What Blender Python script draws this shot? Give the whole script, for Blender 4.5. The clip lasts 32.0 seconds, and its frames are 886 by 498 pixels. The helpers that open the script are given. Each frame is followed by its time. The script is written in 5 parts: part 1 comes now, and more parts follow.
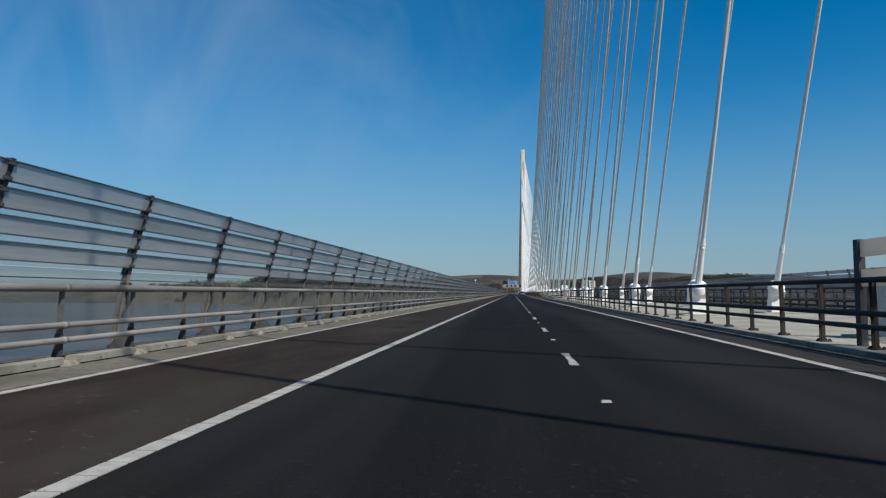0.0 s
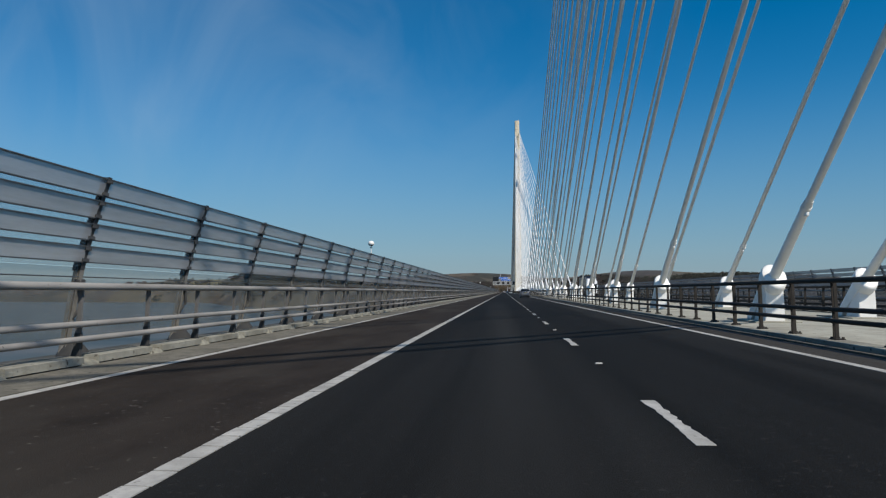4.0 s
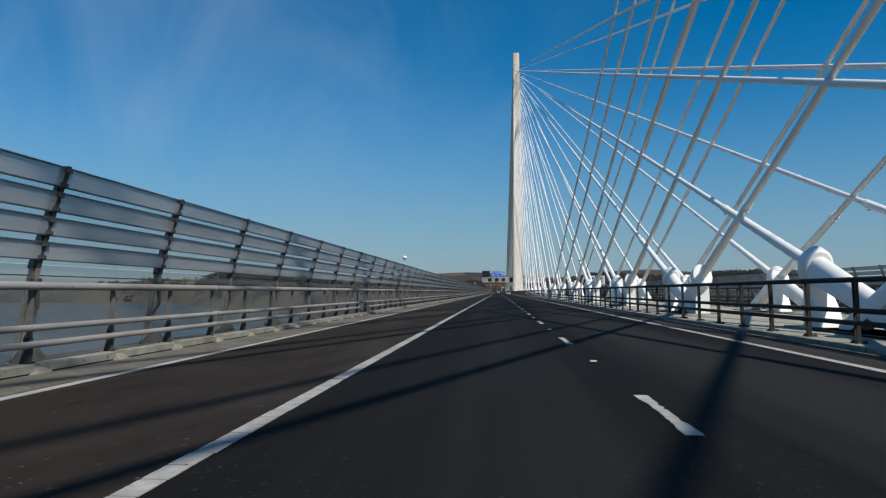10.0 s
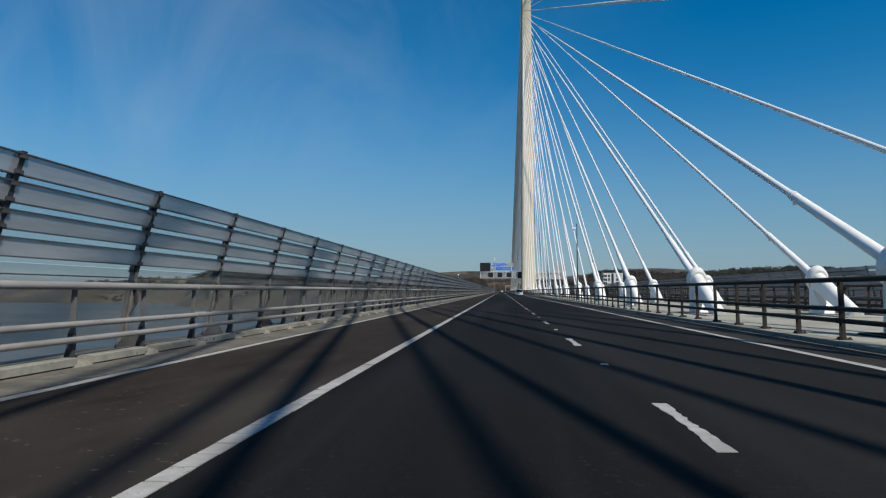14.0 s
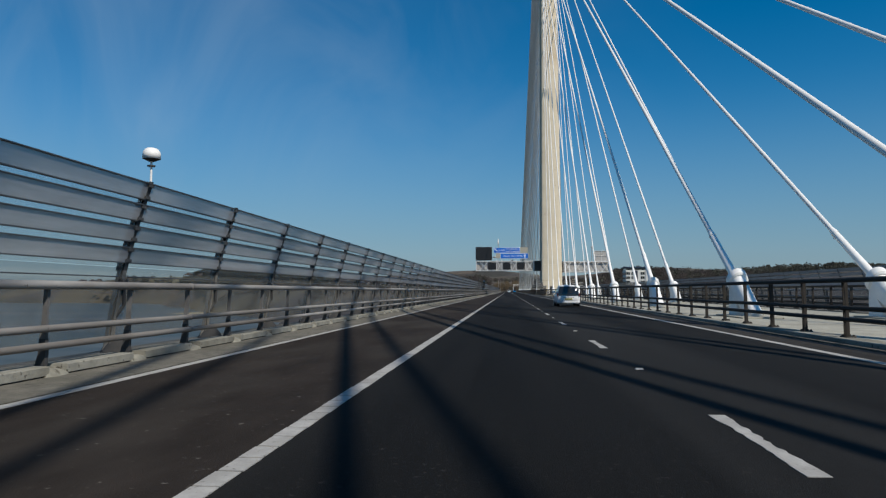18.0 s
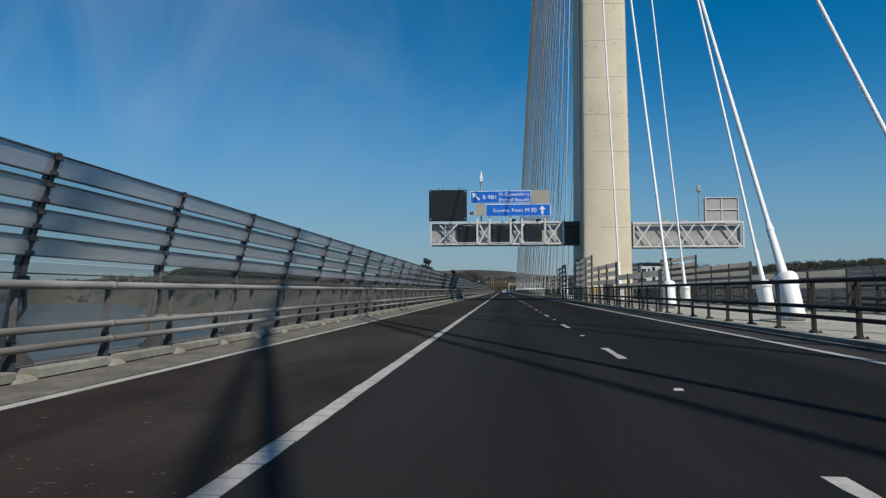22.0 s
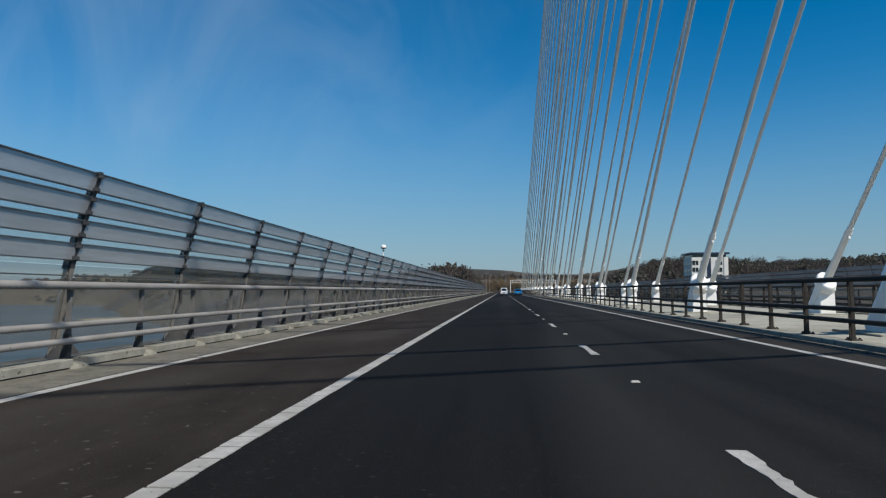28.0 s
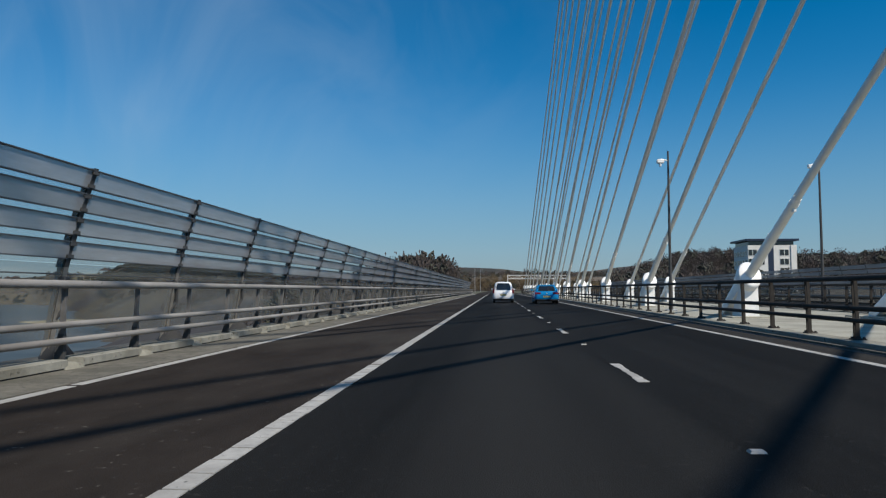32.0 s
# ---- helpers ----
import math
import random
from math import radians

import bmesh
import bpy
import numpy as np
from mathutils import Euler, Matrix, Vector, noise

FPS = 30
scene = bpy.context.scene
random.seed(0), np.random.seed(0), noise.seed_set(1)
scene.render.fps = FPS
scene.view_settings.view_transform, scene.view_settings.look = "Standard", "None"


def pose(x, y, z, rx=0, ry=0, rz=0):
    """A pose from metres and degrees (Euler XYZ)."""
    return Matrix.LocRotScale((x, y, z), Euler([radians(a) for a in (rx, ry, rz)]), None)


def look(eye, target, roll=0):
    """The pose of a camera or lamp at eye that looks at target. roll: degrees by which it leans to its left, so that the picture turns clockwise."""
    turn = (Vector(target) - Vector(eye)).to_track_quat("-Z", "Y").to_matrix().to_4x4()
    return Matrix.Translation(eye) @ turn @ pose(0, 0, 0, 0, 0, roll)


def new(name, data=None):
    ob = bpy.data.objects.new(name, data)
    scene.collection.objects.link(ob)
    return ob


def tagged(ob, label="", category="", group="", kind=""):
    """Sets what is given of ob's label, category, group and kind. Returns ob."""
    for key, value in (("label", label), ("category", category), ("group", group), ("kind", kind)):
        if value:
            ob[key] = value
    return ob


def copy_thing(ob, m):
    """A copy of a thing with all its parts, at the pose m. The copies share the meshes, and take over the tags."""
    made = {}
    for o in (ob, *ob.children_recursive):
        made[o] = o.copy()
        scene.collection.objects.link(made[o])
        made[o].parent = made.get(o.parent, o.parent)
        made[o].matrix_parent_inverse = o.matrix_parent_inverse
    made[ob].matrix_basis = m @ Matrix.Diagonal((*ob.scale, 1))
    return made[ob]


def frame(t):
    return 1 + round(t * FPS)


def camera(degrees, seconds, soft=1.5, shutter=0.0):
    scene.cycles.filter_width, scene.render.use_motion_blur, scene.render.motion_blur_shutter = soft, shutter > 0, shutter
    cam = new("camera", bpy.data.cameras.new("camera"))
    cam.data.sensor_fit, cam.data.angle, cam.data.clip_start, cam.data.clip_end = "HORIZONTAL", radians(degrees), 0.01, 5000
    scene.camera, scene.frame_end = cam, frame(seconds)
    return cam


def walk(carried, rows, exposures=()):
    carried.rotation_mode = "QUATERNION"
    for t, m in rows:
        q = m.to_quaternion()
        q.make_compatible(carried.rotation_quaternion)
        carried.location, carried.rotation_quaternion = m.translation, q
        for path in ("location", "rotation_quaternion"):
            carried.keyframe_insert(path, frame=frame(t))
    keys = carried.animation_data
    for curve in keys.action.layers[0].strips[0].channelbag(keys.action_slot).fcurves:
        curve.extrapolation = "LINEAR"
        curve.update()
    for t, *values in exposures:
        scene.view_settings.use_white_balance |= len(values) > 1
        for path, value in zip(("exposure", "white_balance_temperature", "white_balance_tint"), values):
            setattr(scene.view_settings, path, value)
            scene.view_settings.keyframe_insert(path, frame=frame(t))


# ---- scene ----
# Camera: driven along the near-side lane, eye 1.13 m over the road.
CROSS = 0.012          # crossfall of the carriageway
PATH = [               # t, x, y, yaw, pitch, roll
    (0.0, 0.89, -1.83, 5.93, 3.75, 0.0), (1.0, 0.52, 24.69, 5.59, 3.61, 0.0), (2.0, 0.50, 50.89, 4.97, 3.50, 0.0),
    (5.0, 0.30, 128.27, 5.30, 3.68, 0.0), (6.0, 0.19, 153.80, 5.26, 3.47, 0.0), (7.0, 0.05, 179.23, 5.26, 3.67, 0.0),
    (8.0, 0.07, 204.57, 4.87, 3.57, 0.0), (9.0, 0.20, 230.01, 4.68, 3.72, 0.0), (10.0, 0.32, 255.29, 4.68, 3.64, 0.0),
    (11.0, 0.50, 280.34, 4.87, 3.59, 0.0), (12.0, 0.42, 305.28, 4.97, 3.58, 0.0), (13.0, 0.35, 330.07, 4.82, 3.55, 0.0),
    (16.0, 0.15, 404.49, 5.45, 3.67, 0.0), (17.0, 0.07, 429.36, 5.43, 3.63, 0.0), (18.0, -0.01, 454.43, 5.53, 3.57, 0.0),
    (19.0, -0.11, 479.63, 5.51, 3.50, 0.0), (20.0, -0.22, 504.94, 5.48, 3.50, 0.0), (21.0, -0.24, 530.19, 5.28, 3.52, 0.0),
    (22.0, -0.12, 555.44, 5.06, 3.56, 0.0), (23.0, 0.06, 580.73, 4.97, 3.60, 0.0), (24.0, 0.25, 606.02, 5.06, 3.79, 0.0),
    (25.0, 0.35, 631.39, 5.16, 3.73, 0.0), (28.0, 0.22, 707.80, 5.02, 3.57, 0.0), (29.0, 0.18, 733.27, 4.82, 3.57, 0.0),
    (30.0, 0.12, 758.87, 4.97, 3.59, 0.0), (31.0, -0.00, 784.54, 5.02, 3.59, 0.0), (32.0, 0.06, 810.41, 4.49, 3.48, 0.0),
]
cam = camera(67.0, 32.0, soft=1.25)
walk(cam, [(t, pose(x, y, 1.13, 90 + p, r, w)) for t, x, y, w, p, r in PATH],
     exposures=[(0.0, 0.1), (5.0, 0.0), (13.0, 0.02), (16.0, -0.07), (20.0, -0.1), (23.0, 0.0), (28.0, 0.1), (32.0, 0.08)])

# World and sun
SUN_TO = Vector((0.63, -0.63, 1.0)).normalized()
scene.view_settings.exposure = 0.0
world = bpy.data.worlds.new("sky")
scene.world = world
world.use_nodes = True
wn = world.node_tree.nodes
sky = wn.new("ShaderNodeTexSky")
sky.sky_type = "NISHITA"
sky.sun_disc = False
sky.sun_elevation = math.asin(SUN_TO.z)
sky.sun_rotation = math.atan2(SUN_TO.x, SUN_TO.y)
sky.air_density, sky.dust_density, sky.ozone_density = 1.0, 0.0, 4.0
wn["Background"].inputs["Strength"].default_value = 0.094
tint = wn.new("ShaderNodeHueSaturation")
tint.inputs["Hue"].default_value, tint.inputs["Saturation"].default_value = 0.494, 1.44
world.node_tree.links.new(sky.outputs[0], tint.inputs["Color"])
tcw = wn.new("ShaderNodeTexCoord")
mpw = wn.new("ShaderNodeMapping")
mpw.inputs["Scale"].default_value = (1.0, 1.6, 0.7)
wisp = wn.new("ShaderNodeTexNoise")
wisp.inputs["Scale"].default_value, wisp.inputs["Detail"].default_value, wisp.inputs["Distortion"].default_value = 4.2, 9, 1.2
patch = wn.new("ShaderNodeTexNoise")
patch.inputs["Scale"].default_value = 0.8
wl = world.node_tree.links.new
wl(tcw.outputs["Generated"], mpw.inputs["Vector"])
wl(mpw.outputs[0], wisp.inputs["Vector"])
wl(tcw.outputs["Generated"], patch.inputs["Vector"])
thin = wn.new("ShaderNodeMapRange")
thin.inputs[1].default_value, thin.inputs[2].default_value, thin.inputs[4].default_value = 0.40, 0.80, 1.0
wl(wisp.outputs["Fac"], thin.inputs[0])
area = wn.new("ShaderNodeMapRange")
area.inputs[1].default_value, area.inputs[2].default_value, area.inputs[4].default_value = 0.36, 0.62, 0.22
wl(patch.outputs["Fac"], area.inputs[0])
both = wn.new("ShaderNodeMath")
both.operation = "MULTIPLY"
wl(thin.outputs[0], both.inputs[0])
wl(area.outputs[0], both.inputs[1])
veil = wn.new("ShaderNodeMix")
veil.data_type = "RGBA"
veil.inputs[7].default_value = (5.0, 6.0, 6.8, 1)
sep = wn.new("ShaderNodeSeparateXYZ")
wl(tcw.outputs["Generated"], sep.inputs[0])
west = wn.new("ShaderNodeMapRange")                  # high cirrus thickens towards the west
west.interpolation_type = "SMOOTHSTEP"
west.inputs[1].default_value, west.inputs[2].default_value, west.inputs[3].default_value, west.inputs[4].default_value = -0.75, 0.35, 1.0, 0.0
wl(sep.outputs["X"], west.inputs[0])
sheet = wn.new("ShaderNodeMath")
sheet.operation = "MULTIPLY_ADD"
wl(both.outputs[0], sheet.inputs[0])
sheet.inputs[1].default_value, sheet.inputs[2].default_value = 1.6, 0.075
cirrus = wn.new("ShaderNodeMath")
cirrus.operation = "MULTIPLY"
wl(sheet.outputs[0], cirrus.inputs[0])
wl(west.outputs[0], cirrus.inputs[1])
wl(cirrus.outputs[0], veil.inputs[0])
wl(tint.outputs[0], veil.inputs[6])
low = wn.new("ShaderNodeMapRange")                   # blue-grey haze low over the horizon
low.interpolation_type = "SMOOTHSTEP"
low.inputs[1].default_value, low.inputs[2].default_value, low.inputs[3].default_value, low.inputs[4].default_value = -0.02, 0.30, 0.80, 0.0
wl(sep.outputs["Z"], low.inputs[0])
haze = wn.new("ShaderNodeMix")
haze.data_type = "RGBA"
haze.inputs[7].default_value = (1.50, 2.75, 4.12, 1)
wl(low.outputs[0], haze.inputs[0])
wl(veil.outputs[2], haze.inputs[6])
wl(haze.outputs[2], wn["Background"].inputs["Color"])
sun = new("sun", bpy.data.lights.new("sun", "SUN"))
sun.data.energy, sun.data.angle, sun.data.color = 4.7, radians(0.53), (1.0, 0.93, 0.82)
sun.matrix_world = look((0, 0, 300), Vector((0, 0, 300)) - SUN_TO)


# Materials
def mat(name, color, rough=0.6, metal=0.0, var=0.15, scale=3.0, bump=0.0, bump_scale=60.0, spec=0.5, alpha=1.0,
        transmission=0.0, stretch=(1, 1, 1), island=0.0, stain=None, stain_at=0.6, speck=None, glow_through=0.0):
    m = bpy.data.materials.new(name)
    m.use_nodes = True
    nt = m.node_tree
    n, link = nt.nodes, nt.links.new
    b = n["Principled BSDF"]
    b.inputs["Roughness"].default_value = rough
    b.inputs["Metallic"].default_value = metal
    b.inputs["Specular IOR Level"].default_value = spec
    b.inputs["Transmission Weight"].default_value = transmission
    b.inputs["Alpha"].default_value = alpha
    geo = n.new("ShaderNodeNewGeometry")
    mp = n.new("ShaderNodeMapping")
    mp.inputs["Scale"].default_value = stretch
    link(geo.outputs["Position"], mp.inputs["Vector"])
    big = n.new("ShaderNodeTexNoise")
    big.inputs["Scale"].default_value = scale
    big.inputs["Detail"].default_value = 6
    big.inputs["Roughness"].default_value = 0.65
    link(mp.outputs[0], big.inputs["Vector"])
    ramp = n.new("ShaderNodeValToRGB")
    c = Vector(color)
    ramp.color_ramp.elements[0].position, ramp.color_ramp.elements[1].position = 0.3, 0.7
    ramp.color_ramp.elements[0].color = (*(c * (1 - var)), 1)
    ramp.color_ramp.elements[1].color = (*[min(1, v * (1 + var)) for v in c], 1)
    link(big.outputs["Fac"], ramp.inputs["Fac"])
    out = ramp.outputs["Color"]
    if stain:
        st = n.new("ShaderNodeTexNoise")
        st.inputs["Scale"].default_value = scale * 0.23
        st.inputs["Detail"].default_value = 8
        link(mp.outputs[0], st.inputs["Vector"])
        sr = n.new("ShaderNodeValToRGB")
        sr.color_ramp.elements[0].position, sr.color_ramp.elements[1].position = stain_at - 0.08, stain_at + 0.1
        link(st.outputs["Fac"], sr.inputs["Fac"])
        mx = n.new("ShaderNodeMix")
        mx.data_type = "RGBA"
        mx.inputs[7].default_value = (*stain, 1)
        link(sr.outputs["Color"], mx.inputs[0])
        link(out, mx.inputs[6])
        out = mx.outputs[2]
    if speck:
        colour, size, at = speck
        sp = n.new("ShaderNodeTexNoise")
        sp.inputs["Scale"].default_value = size
        sp.inputs["Detail"].default_value = 3
        link(geo.outputs["Position"], sp.inputs["Vector"])
        sr = n.new("ShaderNodeMapRange")
        sr.inputs[1].default_value, sr.inputs[2].default_value = at, at + 0.07
        link(sp.outputs["Fac"], sr.inputs[0])
        mx = n.new("ShaderNodeMix")
        mx.data_type = "RGBA"
        mx.inputs[7].default_value = (*colour, 1)
        link(sr.outputs[0], mx.inputs[0])
        link(out, mx.inputs[6])
        out = mx.outputs[2]
    if island:
        info = n.new("ShaderNodeObjectInfo")
        mr = n.new("ShaderNodeMapRange")
        mr.inputs[3].default_value, mr.inputs[4].default_value = 1 - island, 1 + island
        link(info.outputs["Random"], mr.inputs[0])
        mu = n.new("ShaderNodeMix")
        mu.data_type, mu.blend_type = "RGBA", "MULTIPLY"
        mu.inputs[0].default_value = 1.0
        link(out, mu.inputs[6])
        link(mr.outputs[0], mu.inputs[7])
        out = mu.outputs[2]
    link(out, b.inputs["Base Color"])
    if glow_through:                                  # light passing through thin sheet
        tr = n.new("ShaderNodeBsdfTranslucent")
        link(out, tr.inputs["Color"])
        mxs = n.new("ShaderNodeMixShader")
        mxs.inputs[0].default_value = glow_through
        link(b.outputs[0], mxs.inputs[1])
        link(tr.outputs[0], mxs.inputs[2])
        link(mxs.outputs[0], n["Material Output"].inputs["Surface"])
    if bump:
        bn = n.new("ShaderNodeTexNoise")
        bn.inputs["Scale"].default_value = bump_scale
        bn.inputs["Detail"].default_value = 4
        link(geo.outputs["Position"], bn.inputs["Vector"])
        bp = n.new("ShaderNodeBump")
        bp.inputs["Strength"].default_value = bump
        bp.inputs["Distance"].default_value = 0.02
        link(bn.outputs["Fac"], bp.inputs["Height"])
        link(bp.outputs["Normal"], b.inputs["Normal"])
    return m


ASPHALT = mat("asphalt", (0.0080, 0.0078, 0.0076), 0.88, var=0.30, scale=1.7, stretch=(1, 0.03, 1), bump=0.5, bump_scale=90, spec=0.09,
              stain=(0.020, 0.0196, 0.019), stain_at=0.54, speck=((0.024, 0.023, 0.022), 20, 0.63))
SHOULDER = mat("worn_asphalt", (0.0262, 0.0215, 0.0184), 0.85, var=0.3, scale=1.6, stretch=(1, 0.35, 1), bump=0.6, bump_scale=80, spec=0.06,
               stain=(0.042, 0.037, 0.032), stain_at=0.58, speck=((0.10, 0.09, 0.08), 13, 0.67))
LINE = mat("road_paint", (0.35, 0.34, 0.32), 0.75, var=0.22, scale=6, bump=0.3, bump_scale=40, stain=(0.27, 0.26, 0.24), stain_at=0.55, speck=((0.08, 0.078, 0.072), 26, 0.66))
GALV = mat("galvanised_steel", (0.42, 0.42, 0.42), 0.5, 0.55, var=0.2, scale=2.5, stretch=(1, 0.3, 1), bump=0.1)
RAIL = mat("weathered_rail", (0.262, 0.248, 0.232), 0.7, 0.15, var=0.3, scale=2.5, stretch=(1, 0.25, 1), bump=0.25,
           stain=(0.13, 0.115, 0.10), stain_at=0.56, speck=((0.07, 0.06, 0.05), 14, 0.68))
# median rails: the shade on their near side is put into this colour
SHADERAIL = mat("shaded_rail", (0.030, 0.027, 0.024), 0.75, 0.0, spec=0.2, var=0.3, scale=2, stretch=(1, 0.25, 1), bump=0.15)
POSTM = mat("dark_post_paint", (0.055, 0.055, 0.055), 0.65, 0.1, spec=0.3, var=0.25, scale=4)
UPSTAND = mat("upstand_concrete", (0.24, 0.232, 0.195), 0.95, var=0.25, scale=4, bump=0.5, bump_scale=30, stain=(0.15, 0.14, 0.11), stain_at=0.56, speck=((0.08, 0.072, 0.055), 10, 0.63))
# upper half of the left parapet posts, paler than the lower half
POSTUP = mat("paler_post_paint", (0.12, 0.115, 0.11), 0.7, 0.1, var=0.3, scale=5)
POSTFOOT = mat("pale_post_foot", (0.20, 0.185, 0.16), 0.75, 0.1, var=0.3, scale=5, bump=0.2)
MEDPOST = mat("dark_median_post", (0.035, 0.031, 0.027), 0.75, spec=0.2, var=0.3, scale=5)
PAD = mat("pale_mortar_pad", (0.215, 0.205, 0.165), 0.95, var=0.3, scale=5, bump=0.6, bump_scale=30, speck=((0.10, 0.09, 0.07), 9, 0.62))
LOUVRE = mat("translucent_louvre", (0.40, 0.41, 0.425), 0.6, var=0.12, scale=2.2, stretch=(1, 0.4, 4), alpha=0.62, spec=0.3, stain=(0.30, 0.315, 0.33), stain_at=0.57, island=0.06)
CLEAR = mat("clear_screen", (0.19, 0.205, 0.20), 0.35, var=0.3, scale=2, alpha=0.26, spec=0.2, stain=(0.20, 0.21, 0.20), stain_at=0.58)
KERB = mat("kerb_concrete", (0.125, 0.116, 0.094), 0.95, var=0.35, scale=4, bump=0.6, stain=(0.085, 0.08, 0.062), stain_at=0.56, speck=((0.05, 0.046, 0.036), 11, 0.62))
DECK = mat("median_concrete", (0.31, 0.30, 0.25), 0.95, var=0.2, scale=1.2, bump=0.4, stain=(0.20, 0.185, 0.15), stain_at=0.60, speck=((0.13, 0.12, 0.10), 7, 0.66))
PLINTH = mat("dirty_plinth_concrete", (0.085, 0.078, 0.064), 0.95, var=0.4, scale=3, stretch=(1, 0.3, 1), bump=0.6, stain=(0.16, 0.15, 0.12), stain_at=0.6, speck=((0.03, 0.027, 0.022), 9, 0.6))
EDGEGREY = mat("dusty_asphalt", (0.030, 0.028, 0.026), 0.9, var=0.3, scale=2.2, stretch=(1, 0.08, 1), bump=0.5, bump_scale=80, spec=0.08, stain=(0.046, 0.043, 0.040), stain_at=0.55)
PALEKERB = mat("pale_plinth_concrete", (0.25, 0.24, 0.20), 0.95, var=0.3, scale=3, stretch=(1, 0.4, 1), bump=0.5, stain=(0.10, 0.092, 0.075), stain_at=0.58, speck=((0.06, 0.055, 0.045), 8, 0.62))
SHEET = mat("hazy_sheet", (0.56, 0.58, 0.57), 0.5, var=0.15, scale=2, alpha=0.20, spec=0.2)
DARKGAP = mat("drain_and_shade_dark", (0.03, 0.03, 0.03), 0.9)
WHITE = mat("white_sheath", (0.80, 0.79, 0.76), 0.45, var=0.06, scale=2, stain=(0.55, 0.54, 0.5), stain_at=0.7)
STAYM = mat("white_stay_pipe", (0.72, 0.715, 0.69), 0.5, var=0.07, scale=1.5)
TOWERM = mat("cream_concrete", (0.66, 0.575, 0.43), 0.9, var=0.07, scale=0.35, bump=0.25, bump_scale=12,
             stain=(0.56, 0.46, 0.32), stain_at=0.62, speck=((0.50, 0.42, 0.31), 1.6, 0.66))
BLACK = mat("matt_black", (0.012, 0.012, 0.013), 0.45, var=0.1)
WATER = mat("firth_water", (0.046, 0.058, 0.058), 0.5, var=0.35, scale=0.012, stretch=(1, 2.5, 1), spec=0.22, bump=0.9, bump_scale=0.4, stain=(0.095, 0.092, 0.085), stain_at=0.52)


EDGING = mat("dark_edging", (0.07, 0.075, 0.08), 0.5, 0.2, var=0.15)
BOARD = mat("translucent_board", (0.60, 0.56, 0.50), 0.4, var=0.10, scale=1.2, alpha=0.8, glow_through=0.5)
FRAMEM = mat("pale_grey_steel", (0.66, 0.65, 0.63), 0.45, 0.2, var=0.1, scale=1.0)
PLANKM = mat("grey_cladding", (0.40, 0.38, 0.355), 0.6, 0.1, var=0.12, scale=1.5, island=0.08)
BACKM = mat("beige_panel", (0.36, 0.34, 0.28), 0.6, var=0.08, scale=0.8)
SIGNWHITE = mat("sign_white", (0.82, 0.82, 0.82), 0.4, var=0.03)
SIGNBLUE = mat("sign_blue", (0.008, 0.14, 0.60), 0.4, var=0.06, scale=0.7)
PLATE = mat("plate_yellow", (0.42, 0.37, 0.11), 0.5, var=0.05)
OCHRE = mat("ochre_scrub", (0.125, 0.088, 0.045), 0.95, var=0.35, scale=0.15)
YELLOW = mat("yellow_plate", (0.75, 0.52, 0.02), 0.4, var=0.05)
GLASS = mat("dark_glass", (0.012, 0.014, 0.016), 0.06, var=0.1, spec=0.8)
TYRE = mat("tyre_rubber", (0.015, 0.015, 0.015), 0.85, var=0.2)
TAIL = mat("tail_light_red", (0.12, 0.006, 0.008), 0.2, var=0.1)
DARKTAIL = mat("smoked_tail_light", (0.035, 0.006, 0.010), 0.15, var=0.1)
SILVER = mat("silver_car_paint", (0.20, 0.205, 0.22), 0.28, 0.5, var=0.04, spec=0.6)
PAINTWHITE = mat("white_car_paint", (0.72, 0.73, 0.74), 0.25, var=0.03, spec=0.6)
PAINTBLUE = mat("blue_car_paint", (0.004, 0.20, 0.46), 0.22, 0.2, var=0.05, spec=0.6)
NAVY = mat("navy_panel", (0.015, 0.025, 0.05), 0.4, var=0.15)
PAINTWALL = mat("white_render", (0.62, 0.61, 0.57), 0.8, var=0.08, scale=0.4)
GRASSM = mat("rough_grass", (0.07, 0.066, 0.035), 0.95, var=0.35, scale=0.35, bump=0.6, bump_scale=6)
LANDM = mat("farmland", (0.047, 0.042, 0.035), 0.95, var=0.4, scale=0.03)
FIELDY = mat("yellow_green_field", (0.125, 0.112, 0.065), 0.95, var=0.25, scale=0.06)
FIELDT = mat("ploughed_field", (0.125, 0.098, 0.07), 0.95, var=0.2, scale=0.06, stretch=(1, 0.2, 1))
ln = LANDM.node_tree                                  # patchwork of fields
cell = ln.nodes.new("ShaderNodeTexVoronoi")
cell.inputs["Scale"].default_value = 0.0042
hue = ln.nodes.new("ShaderNodeSeparateColor")
crop = ln.nodes.new("ShaderNodeValToRGB")
crop.color_ramp.interpolation = "CONSTANT"
crop.color_ramp.elements[0].color = (0.85, 0.82, 0.9, 1)
crop.color_ramp.elements[1].position, crop.color_ramp.elements[1].color = 0.35, (1.2, 1.15, 1.0, 1)
for at, col in ((0.55, (1.6, 1.4, 1.2, 1)), (0.7, (0.6, 0.62, 0.55, 1)), (0.86, (1.45, 1.35, 1.0, 1))):
    crop.color_ramp.elements.new(at).color = col
times = ln.nodes.new("ShaderNodeMix")
times.data_type, times.blend_type = "RGBA", "MULTIPLY"
times.inputs[0].default_value = 1.0
where = ln.nodes.new("ShaderNodeNewGeometry")
ln.links.new(where.outputs["Position"], cell.inputs["Vector"])
ln.links.new(cell.outputs["Color"], hue.inputs[0])
ln.links.new(hue.outputs[0], crop.inputs[0])
ln.links.new(ln.nodes["Principled BSDF"].inputs["Base Color"].links[0].from_socket, times.inputs[6])
ln.links.new(crop.outputs[0], times.inputs[7])
